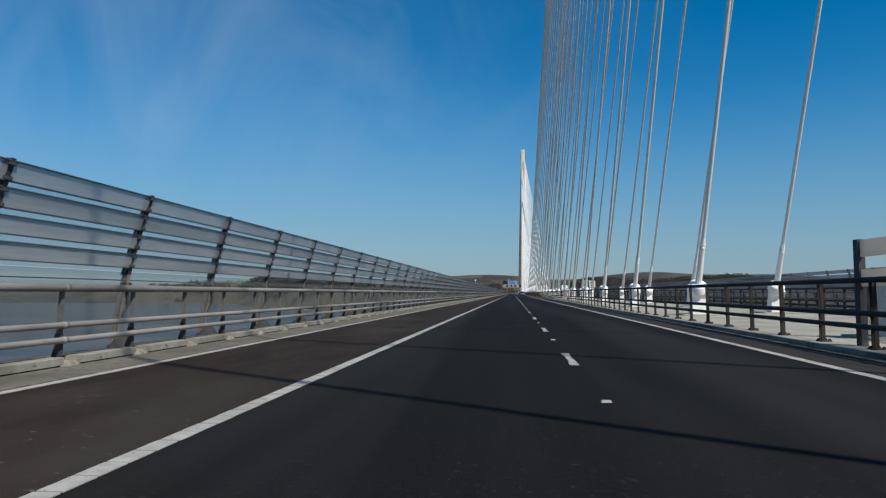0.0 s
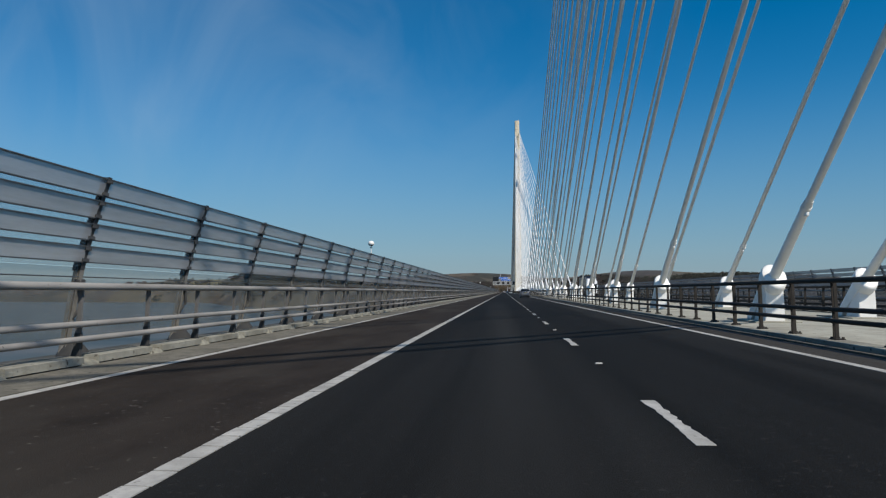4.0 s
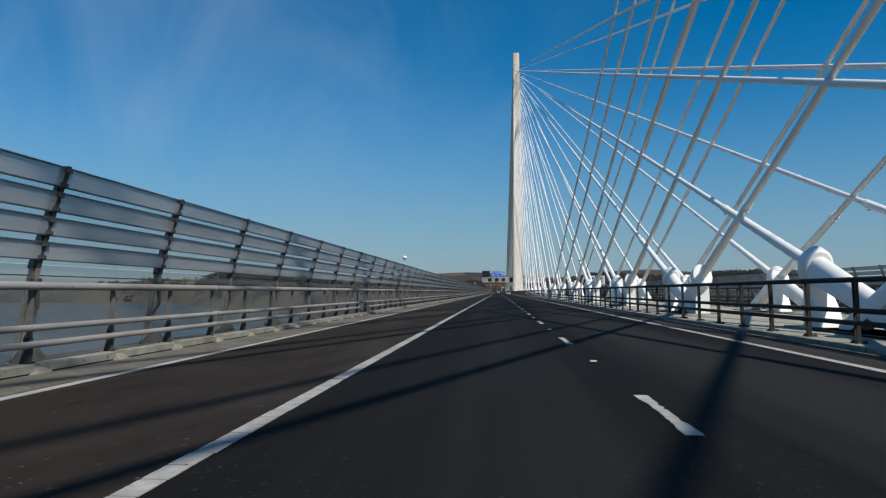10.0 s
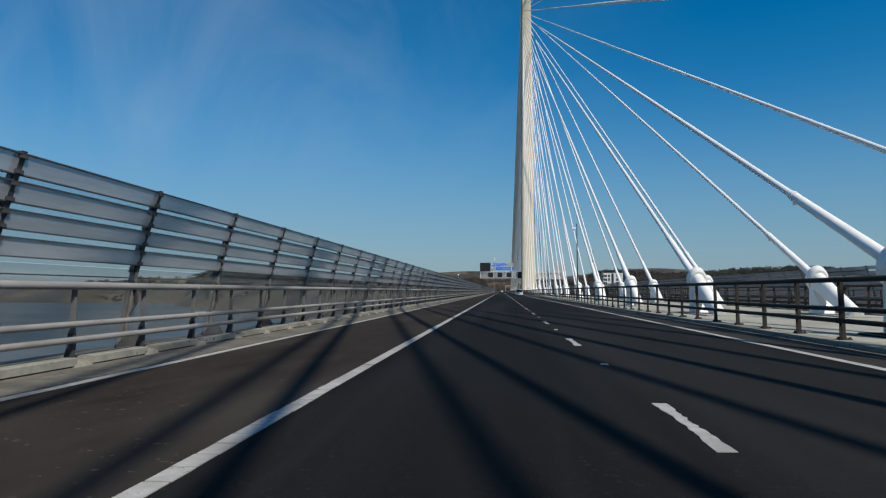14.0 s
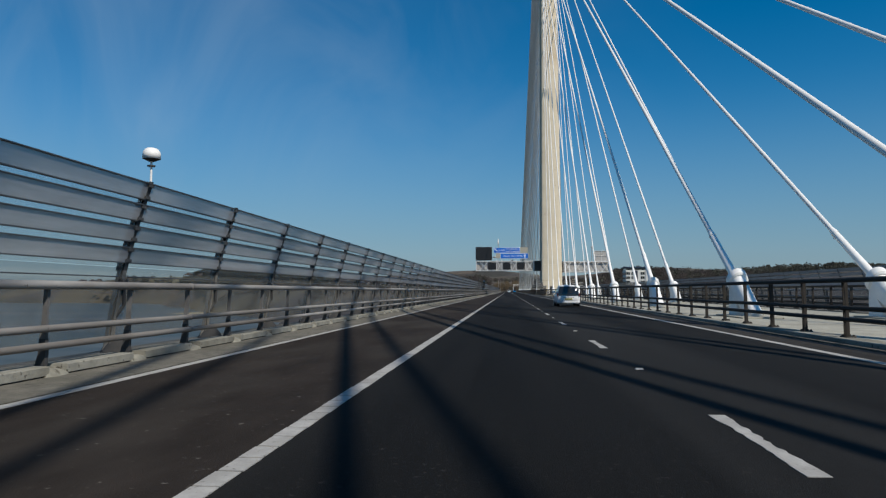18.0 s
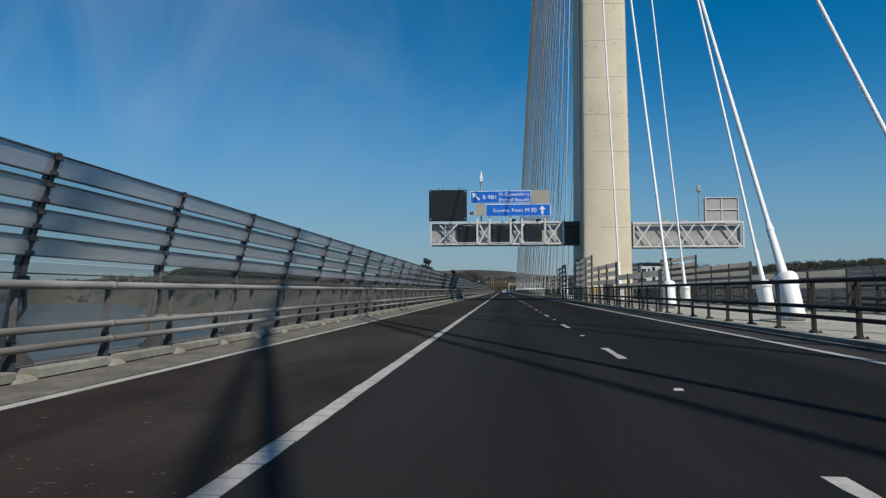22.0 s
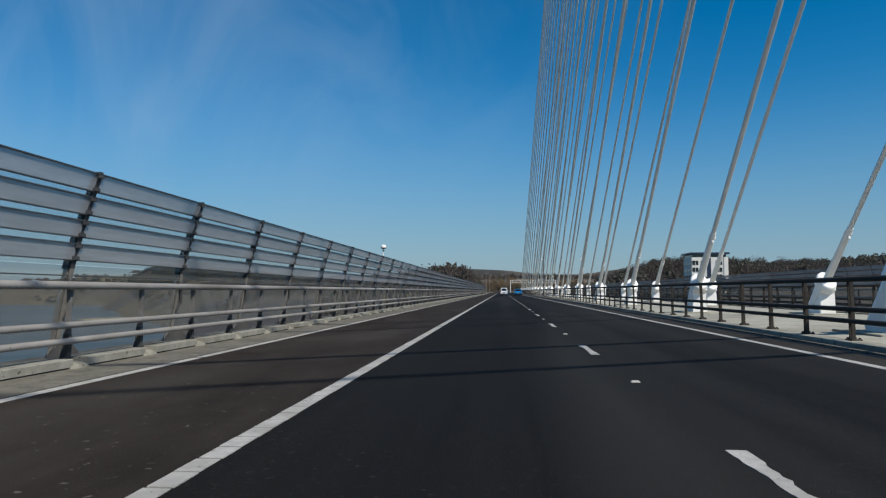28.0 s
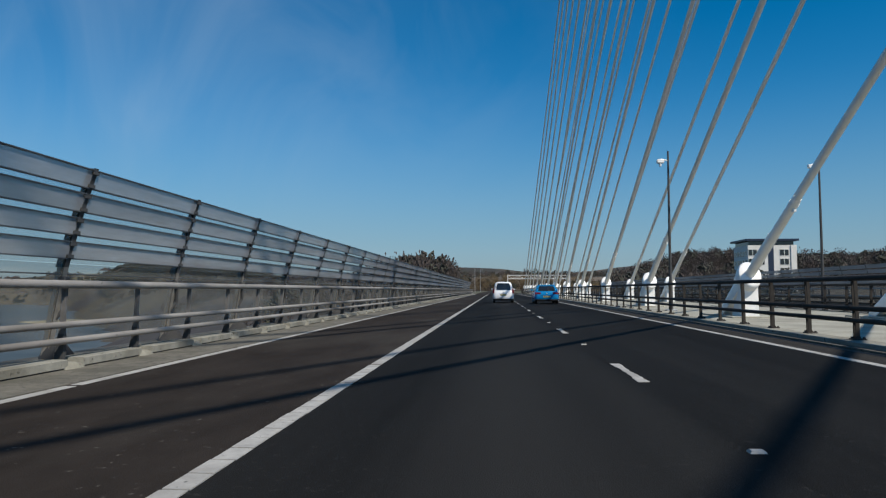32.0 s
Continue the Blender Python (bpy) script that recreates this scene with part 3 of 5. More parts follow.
def tower(ty, label, bx=2.7, by=5.3):
    th = thing("bridge_tower", label, "tower", at=(TX, ty, 0))
    bm = B()
    rings = []
    zs = [-52, -20, -4.6]
    z = -0.5
    while z < 134:
        zs += [z, z + 0.02, z + 0.06, z + 0.08]
        z += 4.2
    zs.append(137.0)
    for z in zs:
        u = max(0.0, z) / 137
        hx, hy = bx + (1.75 - bx) * u ** 0.9, by + (3.3 - by) * u ** 0.9
        if z < 0:
            hx, hy = hx - z * 0.02, hy - z * 0.02
        k = round((z + 0.5) / 4.2)
        inset = 0.025 if 0.01 < z + 0.5 - k * 4.2 < 0.07 and z > -1 else 0.0
        hx, hy = hx - inset, hy - inset
        c, n = 0.55, 0.18
        ring = [(-hx + c, -hy, z), (hx - c, -hy, z), (hx - n, -hy + n, z), (hx, -hy + c, z), (hx, hy - c, z), (hx - n, hy - n, z),
                (hx - c, hy, z), (-hx + c, hy, z), (-hx + n, hy - n, z), (-hx, hy - c, z), (-hx, -hy + c, z), (-hx + n, -hy + n, z)]
        rings.append(ring)
    loft(bm, rings)
    part("shaft", bm, TOWERM, th)
    for sx in (-1, 1):                        # drip groove and rainwater pipe near each front corner
        bm = B()
        pts = []
        for z in (0.2, 60.0, 132.0):
            u = z / 137
            hx, hy = bx + (1.75 - bx) * u ** 0.9, by + (3.3 - by) * u ** 0.9
            pts.append((sx * (hx + 0.05), -hy + 0.9, z))
        for a, b in zip(pts, pts[1:]):
            tube(bm, a, b, 0.05, seg=8)
        part("rainwater_pipe", bm, RAIL, th, "slim weathered vertical pipe")
    bm = B()
    box(bm, (-0.55, -by - 0.04, 0.12), (0.55, -by + 0.05, 2.3), 0.02)
    part("access_door", bm, POSTM, th, "dark steel access door")
    bm = B()
    box(bm, (-1.7, -by - 0.05, 1.05), (-1.3, -by + 0.01, 1.4))
    part("notice", bm, YELLOW, th, "small yellow notice plate")
    return th


tower(TY, "slender tapering cream concrete bridge tower with joints")
tower(CY, "cream concrete central tower standing behind the road start", 2.8, 4.2)


# Stays
def attach(i):
    return 76 + 51 * (1 - (1 - i / 23) ** 1.5)


def stay(x, y, ty, i, xin, lift=0.0):
    """One stay: housing on the deck, guide tube with collar, and pipe up to the tower."""
    a = Vector((x, y, 0.1))
    sg = 1 if ty > y else -1
    top = Vector((TX + xin, ty - sg * 3.4, min(135.0, attach(i) + lift)))
    d = (top - a).normalized()
    th = thing("stay_cable", "white sheathed stay cable rising from a hooded deck anchor", "stay cable", at=tuple(a), group="stay cables")
    side = Vector((1, 0, 0))
    up = side.cross(d) if side.cross(d).z > 0 else d.cross(side)
    pr = min(0.112, 0.078 + 0.004 * i)         # pipe radius grows with the stay's length
    wd = max(1.2, 1.45 - 0.02 * i)
    hs = 0.98 + 0.012 * min(i, 16)
    hood_s = (1.30 + 0.022 * i) / d.z           # length along the stay to the hood
    tube_s = (3.05 + 0.06 * i) / d.z
    bm = B()
    q, p0, p1, n = d.to_track_quat("Z", "Y"), d * (tube_s - 0.3), top - a, 4 + i
    loft(bm, [[p0.lerp(p1, k / n) + q @ Vector((pr * math.cos(math.pi * j / 6), pr * math.sin(math.pi * j / 6), 0)) for j in range(12)] for k in range(n + 1)], caps=False)
    part("pipe", bm, STAYM, th, smooth=True)
    bm = B()
    tube(bm, d * 0.1, d * (hood_s + 0.5), pr + 0.070, pr + 0.060, seg=14)
    tube(bm, d * (hood_s + 0.5), d * tube_s, pr + 0.060, pr + 0.030, seg=14)
    part("guide_tube", bm, WHITE, th, smooth=False)
    bm = B()
    tube(bm, d * (tube_s - 0.06), d * (tube_s + 0.06), pr + 0.048, seg=14)
    tube(bm, d * (tube_s + 0.06), d * (tube_s + 0.30), pr + 0.036, pr + 0.012, seg=14)
    part("collar", bm, WHITE, th)
    bm = B()
    k = d * (tube_s - 0.12) - up * (pr + 0.06)
    box(bm, (k.x - 0.05, k.y - 0.09, k.z - 0.06), (k.x + 0.05, k.y + 0.09, k.z + 0.06), 0.02)
    part("clamp", bm, WHITE, th, "small white clamp under the collar")

    def arch(s, w, h):
        pts = [d * s + side * w - up * h * 0.9, d * s + side * w]
        for k in range(1, 8):
            an = math.pi * k / 8
            pts.append(d * s + side * w * math.cos(an) + up * h * math.sin(an))
        pts += [d * s - side * w, d * s - side * w - up * h * 0.9]
        return pts

    def oval(t, w, h):
        return [d * t + side * w * math.cos(2 * math.pi * k / 20) + up * h * math.sin(2 * math.pi * k / 20) for k in range(20)]

    bm = B()                                   # arched body along the stay
    loft(bm, [arch(0.15, 0.21 * wd, 0.20 * wd), arch(hood_s * 0.5, 0.22 * wd, 0.25 * wd), arch(hood_s - 0.1, 0.24 * wd, 0.31 * wd)])
    part("anchor_housing", bm, WHITE, th, "arched white anchor housing")
    bm = B()
    loft(bm, [oval(hood_s + u, w * hs, h * hs) for u, w, h in ((-0.30, 0.30, 0.42), (-0.24, 0.365, 0.49), (0.05, 0.375, 0.50), (0.12, 0.345, 0.46), (0.15, 0.29, 0.40))])
    part("hood", bm, WHITE, th, "rounded white hood")
    bm = B()                                   # upright fin that carries the housing
    e = d * (hood_s - 0.1)
    f0, f1 = (-0.3 * sg, e.y + 0.15 * sg)
    f2 = f1 - sg * min(1.0, 0.6 * abs(f1 - f0))
    loft(bm, [[(-w, f2 + 0.15 * u * sg, (0.3 * e.z if u else 0.0)), (w, f2 + 0.15 * u * sg, (0.3 * e.z if u else 0.0)),
               (w * 0.96, f1, u * max(0.2, e.z - 0.1)), (-w * 0.96, f1, u * max(0.2, e.z - 0.1))] for u, w in ((0, 0.33), (1, 0.29))])
    part("support_fin", bm, WHITE, th)
    bm = B()
    box(bm, (-0.75, min(f0, f1) - 0.3, -0.02), (0.75, max(f0, f1) + 0.3, 0.06), 0.02)
    part("base_plinth", bm, DECK, th, "pale concrete base plinth")
    return th


XN, XF, GAP = 9.35, 14.2, 16.2
for i in range(24):
    stay(XN, 610.4 - GAP * i, TY, i, -1.6)
    stay(XF, 609.2 - GAP * i, TY, i, 1.75)
    stay(XN, 660.4 + GAP * i, TY, i, -1.6, 5.0)
    stay(XF, 658.6 + GAP * i, TY, i, 1.75, 5.0)
    stay(XN, -1.8 + GAP * i, CY, i, -1.6, 18.0 - 0.4 * i)
    stay(XF, 2.0 + GAP * i, CY, i, 1.75, 18.0 - 0.4 * i)

# Stepped board screens along the median next to the towers
def screen(x, y0, bays, height, s):
    th = thing("board_screen", "open board screen with dark posts and pale translucent boards", "screen", at=(x, y0, 0.12), group="tower screens")
    h = height - 0.12
    pbm = B()
    box(pbm, (-0.07, -0.09, 0.0), (0.07, 0.09, h), 0.012)
    p0 = part("post", pbm, POSTM, th, "dark square steel post")
    for k in range(1, bays + 1):
        c = p0.copy()
        scene.collection.objects.link(c)
        c.location.y = BAY * k
    n = int((h - 1.25) / 0.56)
    bb = B()
    box(bb, (-0.03, 0.09, -0.16), (0.03, BAY - 0.09, 0.16), 0.01)
    b0 = None
    for j in range(n + 1):
        z = h - 0.18 - 0.56 * j
        if z < 1.2:
            break
        for k in range(bays):
            if b0 is None:
                b0 = part("board", bb, BOARD, th)
                c = b0
            else:
                c = b0.copy()
                scene.collection.objects.link(c)
            c.location = (0, BAY * k, z)
    cb = B()
    box(cb, (-0.012, 0.09, 0.1), (0.012, BAY - 0.09, 1.15))
    c0 = part("lower_panel", cb, CLEAR, th)
    for k in range(1, bays):
        c = c0.copy()
        scene.collection.objects.link(c)
        c.location.y = BAY * k
    if height > 4:
        ob = B()
        box(ob, (-0.09, -0.1, h - 0.02), (0.09, BAY + 0.1, h + 0.12))
        o = part("top_beam", ob, POSTM, th)
        if s > 0:
            o.location.y = 0
        else:
            o.location.y = BAY * (bays - 1)
    return th


for x in (7.48, mx(7.48)):
    for y0, bays, h, s in ((588.6, 3, 2.15, 1), (601.0, 3, 3.05, 1), (613.4, 3, 4.15, -1), (637.2, 3, 4.15, 1), (649.7, 3, 3.05, 1), (662.2, 3, 2.15, 1),
                           (-12.8, 3, 3.05, 1), (-0.6, 3, 2.15, 1)):
        screen(x, y0, bays, h, s)

# Sign gantry fixed to the tower
GY, GB, GT = 632.0, 6.35, 9.0


def letters(text, size, x, z, y, parent, material, name="lettering"):
    cu = bpy.data.curves.new("txt", "FONT")
    cu.body, cu.size, cu.extrude = text, size, 0.006
    tmp = bpy.data.objects.new("txt", cu)
    scene.collection.objects.link(tmp)
    dg = bpy.context.evaluated_depsgraph_get()
    me = bpy.data.meshes.new_from_object(tmp.evaluated_get(dg))
    bpy.data.objects.remove(tmp)
    me.materials.clear()
    me.materials.append(material)
    ob = new(name, me)
    ob.parent = parent
    ob.matrix_basis = pose(x, y, z, 90, 0, 0)
    w = max(v.co.x for v in me.vertices) - min(v.co.x for v in me.vertices)
    return ob, w


def fit_letters(text, x0, x1, z, height, y, parent):
    ob, w = letters(text, height / 0.72, x0, z, y, parent, SIGNWHITE)
    ob.scale.x = (x1 - x0) / w
    return ob


def arrow(points, y, parent):
    bm = B()
    vs = [bm.verts.new((p[0], y, p[1])) for p in points]
    bm.faces.new(vs)
    ex = bmesh.ops.extrude_face_region(bm, geom=list(bm.faces))
    bmesh.ops.translate(bm, vec=(0, -0.008, 0), verts=[v for v in ex["geom"] if isinstance(v, bmesh.types.BMVert)])
    return part("arrow", bm, SIGNWHITE, parent)


def truss(th, x0, x1, y0, y1, z0, z1, braces, back=False):
    for nm, za, ya in (("chord", z0, y0), ("chord", z1, y0), ("chord", z0, y1), ("chord", z1, y1)):
        bm = B()
        box(bm, (x0, ya - 0.11, za - 0.11), (x1, ya + 0.11, za + 0.11), 0.02)
        part(nm, bm, FRAMEM, th)
    for x in (x0 + 0.1, x1 - 0.1):
        for y in (y0, y1):
            bm = B()
            box(bm, (x - 0.1, y - 0.1, z0), (x + 0.1, y + 0.1, z1), 0.015)
            part("end_frame", bm, FRAMEM, th)
    for xa, xb in braces:
        bm = B()
        for p, q, yy in ((xa, xb, y0 - 0.04), (xb, xa, y0 + 0.03)):
            ln = Vector((q - p, 0, z1 - z0 - 0.2))
            box(bm, (0, -0.03, -0.085), (ln.length, 0.03, 0.085), 0.01, 0, Matrix.Translation((p, yy, z0 + 0.1)) @ ln.to_track_quat("X", "Z").to_matrix().to_4x4())
        part("cross_brace", bm, FRAMEM, th)
    n = 6
    for k in range(n):
        bm = B()
        z = z0 + 0.2 + (z1 - z0 - 0.4) * k / n
        h = (z1 - z0 - 0.4) / n
        box(bm, (x0 + 0.15, y0 + 0.37, z), (x1 - 0.15, y0 + 0.42, z + h - 0.004), 0.012)
        part("cladding_plank", bm, PLANKM, th)
    m = int((x1 - x0) / 2.2)
    for k in range(m):
        xa, xb = x0 + (x1 - x0) * k / m, x0 + (x1 - x0) * (k + 1) / m
        bm = B()
        tube(bm, (xa, y0, z0), (xb, y1, z0), 0.05, seg=6)
        tube(bm, (xb, y0, z0), (xb, y1, z0), 0.05, seg=6)
        part("underside_brace", bm, POSTM, th)
    bm = B()
    box(bm, (x0 + 0.2, y0 + 0.5, z0 + 0.12), (x1 - 0.2, y1 - 0.1, z0 + 0.16))
    part("walkway", bm, POSTM, th)
    bm = B()
    box(bm, (x0 + 0.25, y0 + 0.43, z0 + 0.17), (x1 - 0.25, y0 + 0.46, z1 - 0.12))
    part("backing_sheet", bm, POSTM, th)


g = thing("sign_gantry", "grey steel sign gantry cantilevered from the tower over the road", "gantry")
truss(g, -8.4, 6.9, GY, GY + 2.2, GB + 0.1, GT - 0.1, ((-7.4, -5.2), (-2.75, -1.5), (1.2, 2.4), (4.95, 6.5)))
bm = B()
box(bm, (6.9, GY + 0.1, GB + 0.0), (8.75, GY + 2.1, GB + 0.55), 0.04)
box(bm, (6.9, GY + 0.1, GT - 0.5), (8.75, GY + 2.1, GT), 0.04)
box(bm, (7.0, GY + 0.4, GB + 0.5), (8.7, GY + 1.9, GT - 0.45), 0.03)
part("bracket", bm, POSTM, g, "dark steel bracket bolted to the tower")
for x0, x1 in ((-5.15, -2.95), (-1.25, 0.75), (2.45, 4.4)):
    bm = B()
    box(bm, (x0, GY - 0.02, GB + 0.35), (x1, GY + 0.36, GT - 0.45), 0.05)
    o = part("lane_signal", bm, BLACK, g, "switched-off black lane signal")
    bm = B()
    for sx in (x0 + 0.25, x1 - 0.25):
        for sz in (GB + 0.55, GT - 0.7):
            tube(bm, (sx, GY - 0.06, sz), (sx, GY - 0.02, sz), 0.05, seg=8)
    part("lamp", bm, GALV, o)
    bm = B()
    box(bm, (x0 - 0.1, GY - 0.16, GB + 0.2), (x1 + 0.1, GY - 0.04, GB + 0.3))
    part("ledge", bm, FRAMEM, g)
for x in (-2.95, -1.55, 0.85, 2.15, 4.75):
    bm = B()
    box(bm, (x - 0.11, GY - 0.2, GB + 0.1), (x + 0.11, GY - 0.05, 9.7 if x > -2 else 9.35), 0.015)
    part("sign_post", bm, FRAMEM, g)
bm = B()
box(bm, (-8.5, GY - 0.25, 9.15), (-4.15, GY + 0.35, 12.72), 0.07)
vms = part("message_sign", bm, BLACK, g, "blank black electronic message sign")
bm = B()
for x in (-8.3, -4.35):
    for z in (9.35, 12.5):
        tube(bm, (x, GY - 0.3, z), (x, GY - 0.24, z), 0.07, seg=8)
part("lamp", bm, GALV, vms)
bm = B()
for x in (-7.4, -6.9, -5.0, -4.6):
    tube(bm, (x, GY, 12.7), (x, GY, 12.95), 0.03, seg=6)
    box(bm, (x - 0.12, GY - 0.1, 12.92), (x + 0.12, GY + 0.1, 13.0))
part("sensor", bm, GALV, g)
bm = B()
tube(bm, (-2.5, GY + 0.2, 9.0), (-2.5, GY + 0.2, 14.0), 0.09, seg=8)
part("camera_mast", bm, GALV, g)
bm = B()
box(bm, (-2.68, GY + 0.0, 13.6), (-2.32, GY + 0.4, 14.3), 0.05)
tube(bm, (-2.5, GY + 0.2, 14.3), (-2.5, GY + 0.2, 14.85), 0.13, 0.09, seg=10)
part("camera", bm, WHITE, g, "white camera on the mast")
bm = B()                                        # access ladder on the truss
for x in (-6.65, -5.75):
    tube(bm, (x, GY - 0.1, GB + 0.1), (x, GY - 0.1, GT + 0.4), 0.03, seg=6)
for k in range(8):
    tube(bm, (-6.65, GY - 0.1, GB + 0.3 + 0.35 * k), (-5.75, GY - 0.1, GB + 0.3 + 0.35 * k), 0.02, seg=6)
part("ladder", bm, FRAMEM, g)


def sign(x0, x1, z0, z1, y):
    bm = B()
    box(bm, (x0, y, z0), (x1, y + 0.06, z1), 0.015)
    o = part("sign_plate", bm, SIGNWHITE, g, "blue road sign with white border")
    bm = B()
    box(bm, (x0 + 0.06, y - 0.008, z0 + 0.06), (x1 - 0.06, y + 0.02, z1 - 0.06))
    part("blue_face", bm, SIGNBLUE, o)
    return o


SY = GY - 0.32
s1 = sign(-3.72, 3.2, 11.1, 12.52, SY)
s2 = sign(-1.95, 5.37, 9.58, 10.98, SY)
fit_letters("B 981", -2.35, -0.85, 11.58, 0.48, SY - 0.016, s1)
fit_letters("N. Queensferry", -0.45, 2.98, 11.92, 0.42, SY - 0.016, s1)
fit_letters("Port of Rosyth", -0.45, 2.9, 11.28, 0.42, SY - 0.016, s1)
fit_letters("Dundee, Perth", -1.15, 2.2, 10.08, 0.40, SY - 0.016, s2)
fit_letters("M 90", 2.5, 3.75, 10.02, 0.52, SY - 0.016, s2)
arrow([(-3.5, 12.3), (-2.95, 12.22), (-3.1, 12.05), (-2.62, 11.6), (-2.74, 11.45), (-3.22, 11.92), (-3.4, 11.75)], SY - 0.012, s1)
arrow([(4.45, 10.78), (4.08, 10.32), (4.33, 10.36), (4.33, 9.76), (4.57, 9.76), (4.57, 10.36), (4.82, 10.32)], SY - 0.012, s2)
for x0, x1, z0, z1 in ((3.25, 5.25, 11.05, 12.55), (-3.1, -2.0, 9.7, 11.0)):
    bm = B()
    box(bm, (x0, SY + 0.02, z0), (x1, SY + 0.07, z1))
    part("backing_panel", bm, BACKM, g, "plain beige backing panel")
bm = B()
box(bm, (-3.85, SY, 9.75), (-3.15, SY + 0.06, 10.2))
o = part("identity_plate", bm, SIGNWHITE, g, "small white edged black plate")
bm = B()
box(bm, (-3.81, SY - 0.006, 9.79), (-3.19, SY + 0.02, 10.16))
part("black_face", bm, BLACK, o)
fit_letters("1B", -3.7, -3.3, 9.86, 0.24, SY - 0.016, o)
for x in (1.2, 4.0):
    bm = B()
    box(bm, (x - 0.25, GY - 0.1, GT + 0.05), (x + 0.25, GY + 0.4, GT + 0.3), 0.04)
    tube(bm, (x, GY - 0.1, GT + 0.18), (x, GY - 0.3, GT + 0.14), 0.09, seg=10)
    part("camera", bm, BLACK, g)

h = thing("sign_gantry", "grey gantry arm over the far carriageway seen from behind", "gantry")
truss(h, 14.5, 26.6, GY, GY + 2.2, 6.05, 8.7, ((14.8, 16.5), (17.3, 19.0), (19.6, 21.3), (21.9, 23.6), (24.4, 26.2)))
bm = B()
box(bm, (13.7, GY - 0.1, 5.95), (14.6, GY + 2.3, 8.8), 0.04)
part("bracket", bm, POSTM, h)
bm = B()
box(bm, (22.6, GY + 0.5, 8.8), (26.3, GY + 1.1, 11.6), 0.06)
v2 = part("message_sign", bm, PLANKM, h, "grey back of a message sign")
bm = B()
for x in (22.65, 24.4, 26.2):
    box(bm, (x - 0.05, GY + 0.42, 8.8), (x + 0.05, GY + 0.52, 11.6))
for z in (8.85, 10.2, 11.55):
    box(bm, (22.6, GY + 0.41, z - 0.05), (26.3, GY + 0.51, z + 0.05))
part("back_frame", bm, FRAMEM, v2)
bm = B()
tube(bm, (21.9, GY + 0.3, 8.7), (21.9, GY + 0.3, 12.6), 0.09, seg=8)
box(bm, (21.7, GY + 0.1, 12.2), (22.1, GY + 0.5, 12.9), 0.05)
part("camera_mast", bm, GALV, h)
for x in (18.2, 20.2):
    bm = B()
    box(bm, (x - 0.4, GY + 0.2, 8.8), (x + 0.4, GY + 0.5, 9.0), 0.03)
    tube(bm, (x, GY + 0.35, 8.95), (x, GY + 0.35, 9.15), 0.1, seg=8)
    part("sensor", bm, GALV, h)

def flood_head(fl, tilt, base=0.0):
    """Yoke and square lamp body with fins and a pale lens."""
    bm = B()
    tube(bm, (0, 0, base), (0, 0, base + 0.10), 0.11, 0.09, seg=10)
    box(bm, (-0.03, -0.25, base + 0.09), (0.03, 0.25, base + 0.13))
    for sy in (-0.25, 0.235):
        box(bm, (-0.035, sy, base + 0.09), (0.035, sy + 0.015, base + 0.46))
    part("bracket", bm, BLACK, fl)
    turn = Matrix.Translation((0, 0, base + 0.42)) @ Euler((radians(-24 * tilt), radians(18), 0)).to_matrix().to_4x4()
    bm = B()
    loft(bm, [[turn @ Vector((sx * hw, sy * hw * 1.05, z)) for sx, sy in ((-1, -1), (1, -1), (1, 1), (-1, 1))]
              for hw, z in ((0.10, -0.17), (0.19, -0.08), (0.22, 0.06), (0.225, 0.17))])
    for k in range(4):                                # cooling fins
        box(bm, (-0.12 + 0.07 * k, -0.12, -0.25), (-0.10 + 0.07 * k, 0.12, -0.12), 0.0, 0, turn)
    part("lamp_body", bm, BLACK, fl)
    bm = B()
    box(bm, (-0.205, -0.215, 0.165), (0.205, 0.215, 0.185), 0.0, 0, turn)
    part("lens", bm, GALV, fl, "pale lamp lens")


# Floodlights on a beam over the wind barrier, both sides of the tower
for y0, ya, yb, tilt in ((611.9, 614.6, 616.9, 1), (645.3, 647.9, 650.0, -1)):
    beam = thing("floodlight_beam", "dark steel beam on the wind barrier carrying floodlights", "beam", at=(WTOP[0] + 0.02, y0, WTOP[1] + 0.03))
    bm = B()
    box(bm, (-0.10, 0, 0.0), (0.10, 2 * BAY, 0.10), 0.01)
    part("beam", bm, POSTM, beam)
    for y in (0.1, BAY, 2 * BAY - 0.1):
        bm = B()
        x0, z0 = WTOP[0] + 0.02, WTOP[1] + 0.03
        loft(bm, [[(on_post(z) - x0 + a, y + b, z - z0) for a, b in ((-0.06, -0.07), (0.10, -0.07), (0.10, 0.07), (-0.06, 0.07))] for z in (1.25, 1.8, 2.3, 2.8, 3.25)])
        part("stiffener", bm, POSTM, beam)
    for y in (ya, yb):
        fl = thing("floodlight", "black square floodlight tilted up in a yoke bracket", "floodlight", at=(WTOP[0] + 0.02, y, WTOP[1] + 0.13), group="floodlights")
        flood_head(fl, tilt)
fp = thing("floodlight", "black square floodlight on a short dark post in the median", "floodlight", at=(9.4, 645.0, 0.1), group="floodlights")
bm = B()
box(bm, (-0.14, -0.14, 0.0), (0.14, 0.14, 0.05), 0.01)
tube(bm, (0, 0, 0.05), (0, 0, 3.35), 0.085, 0.075, seg=10)
for z in (2.5, 2.8):
    tube(bm, (0, 0, z), (0, 0, z + 0.10), 0.15, seg=10)
part("post", bm, POSTM, fp)
flood_head(fp, 1, 3.3)

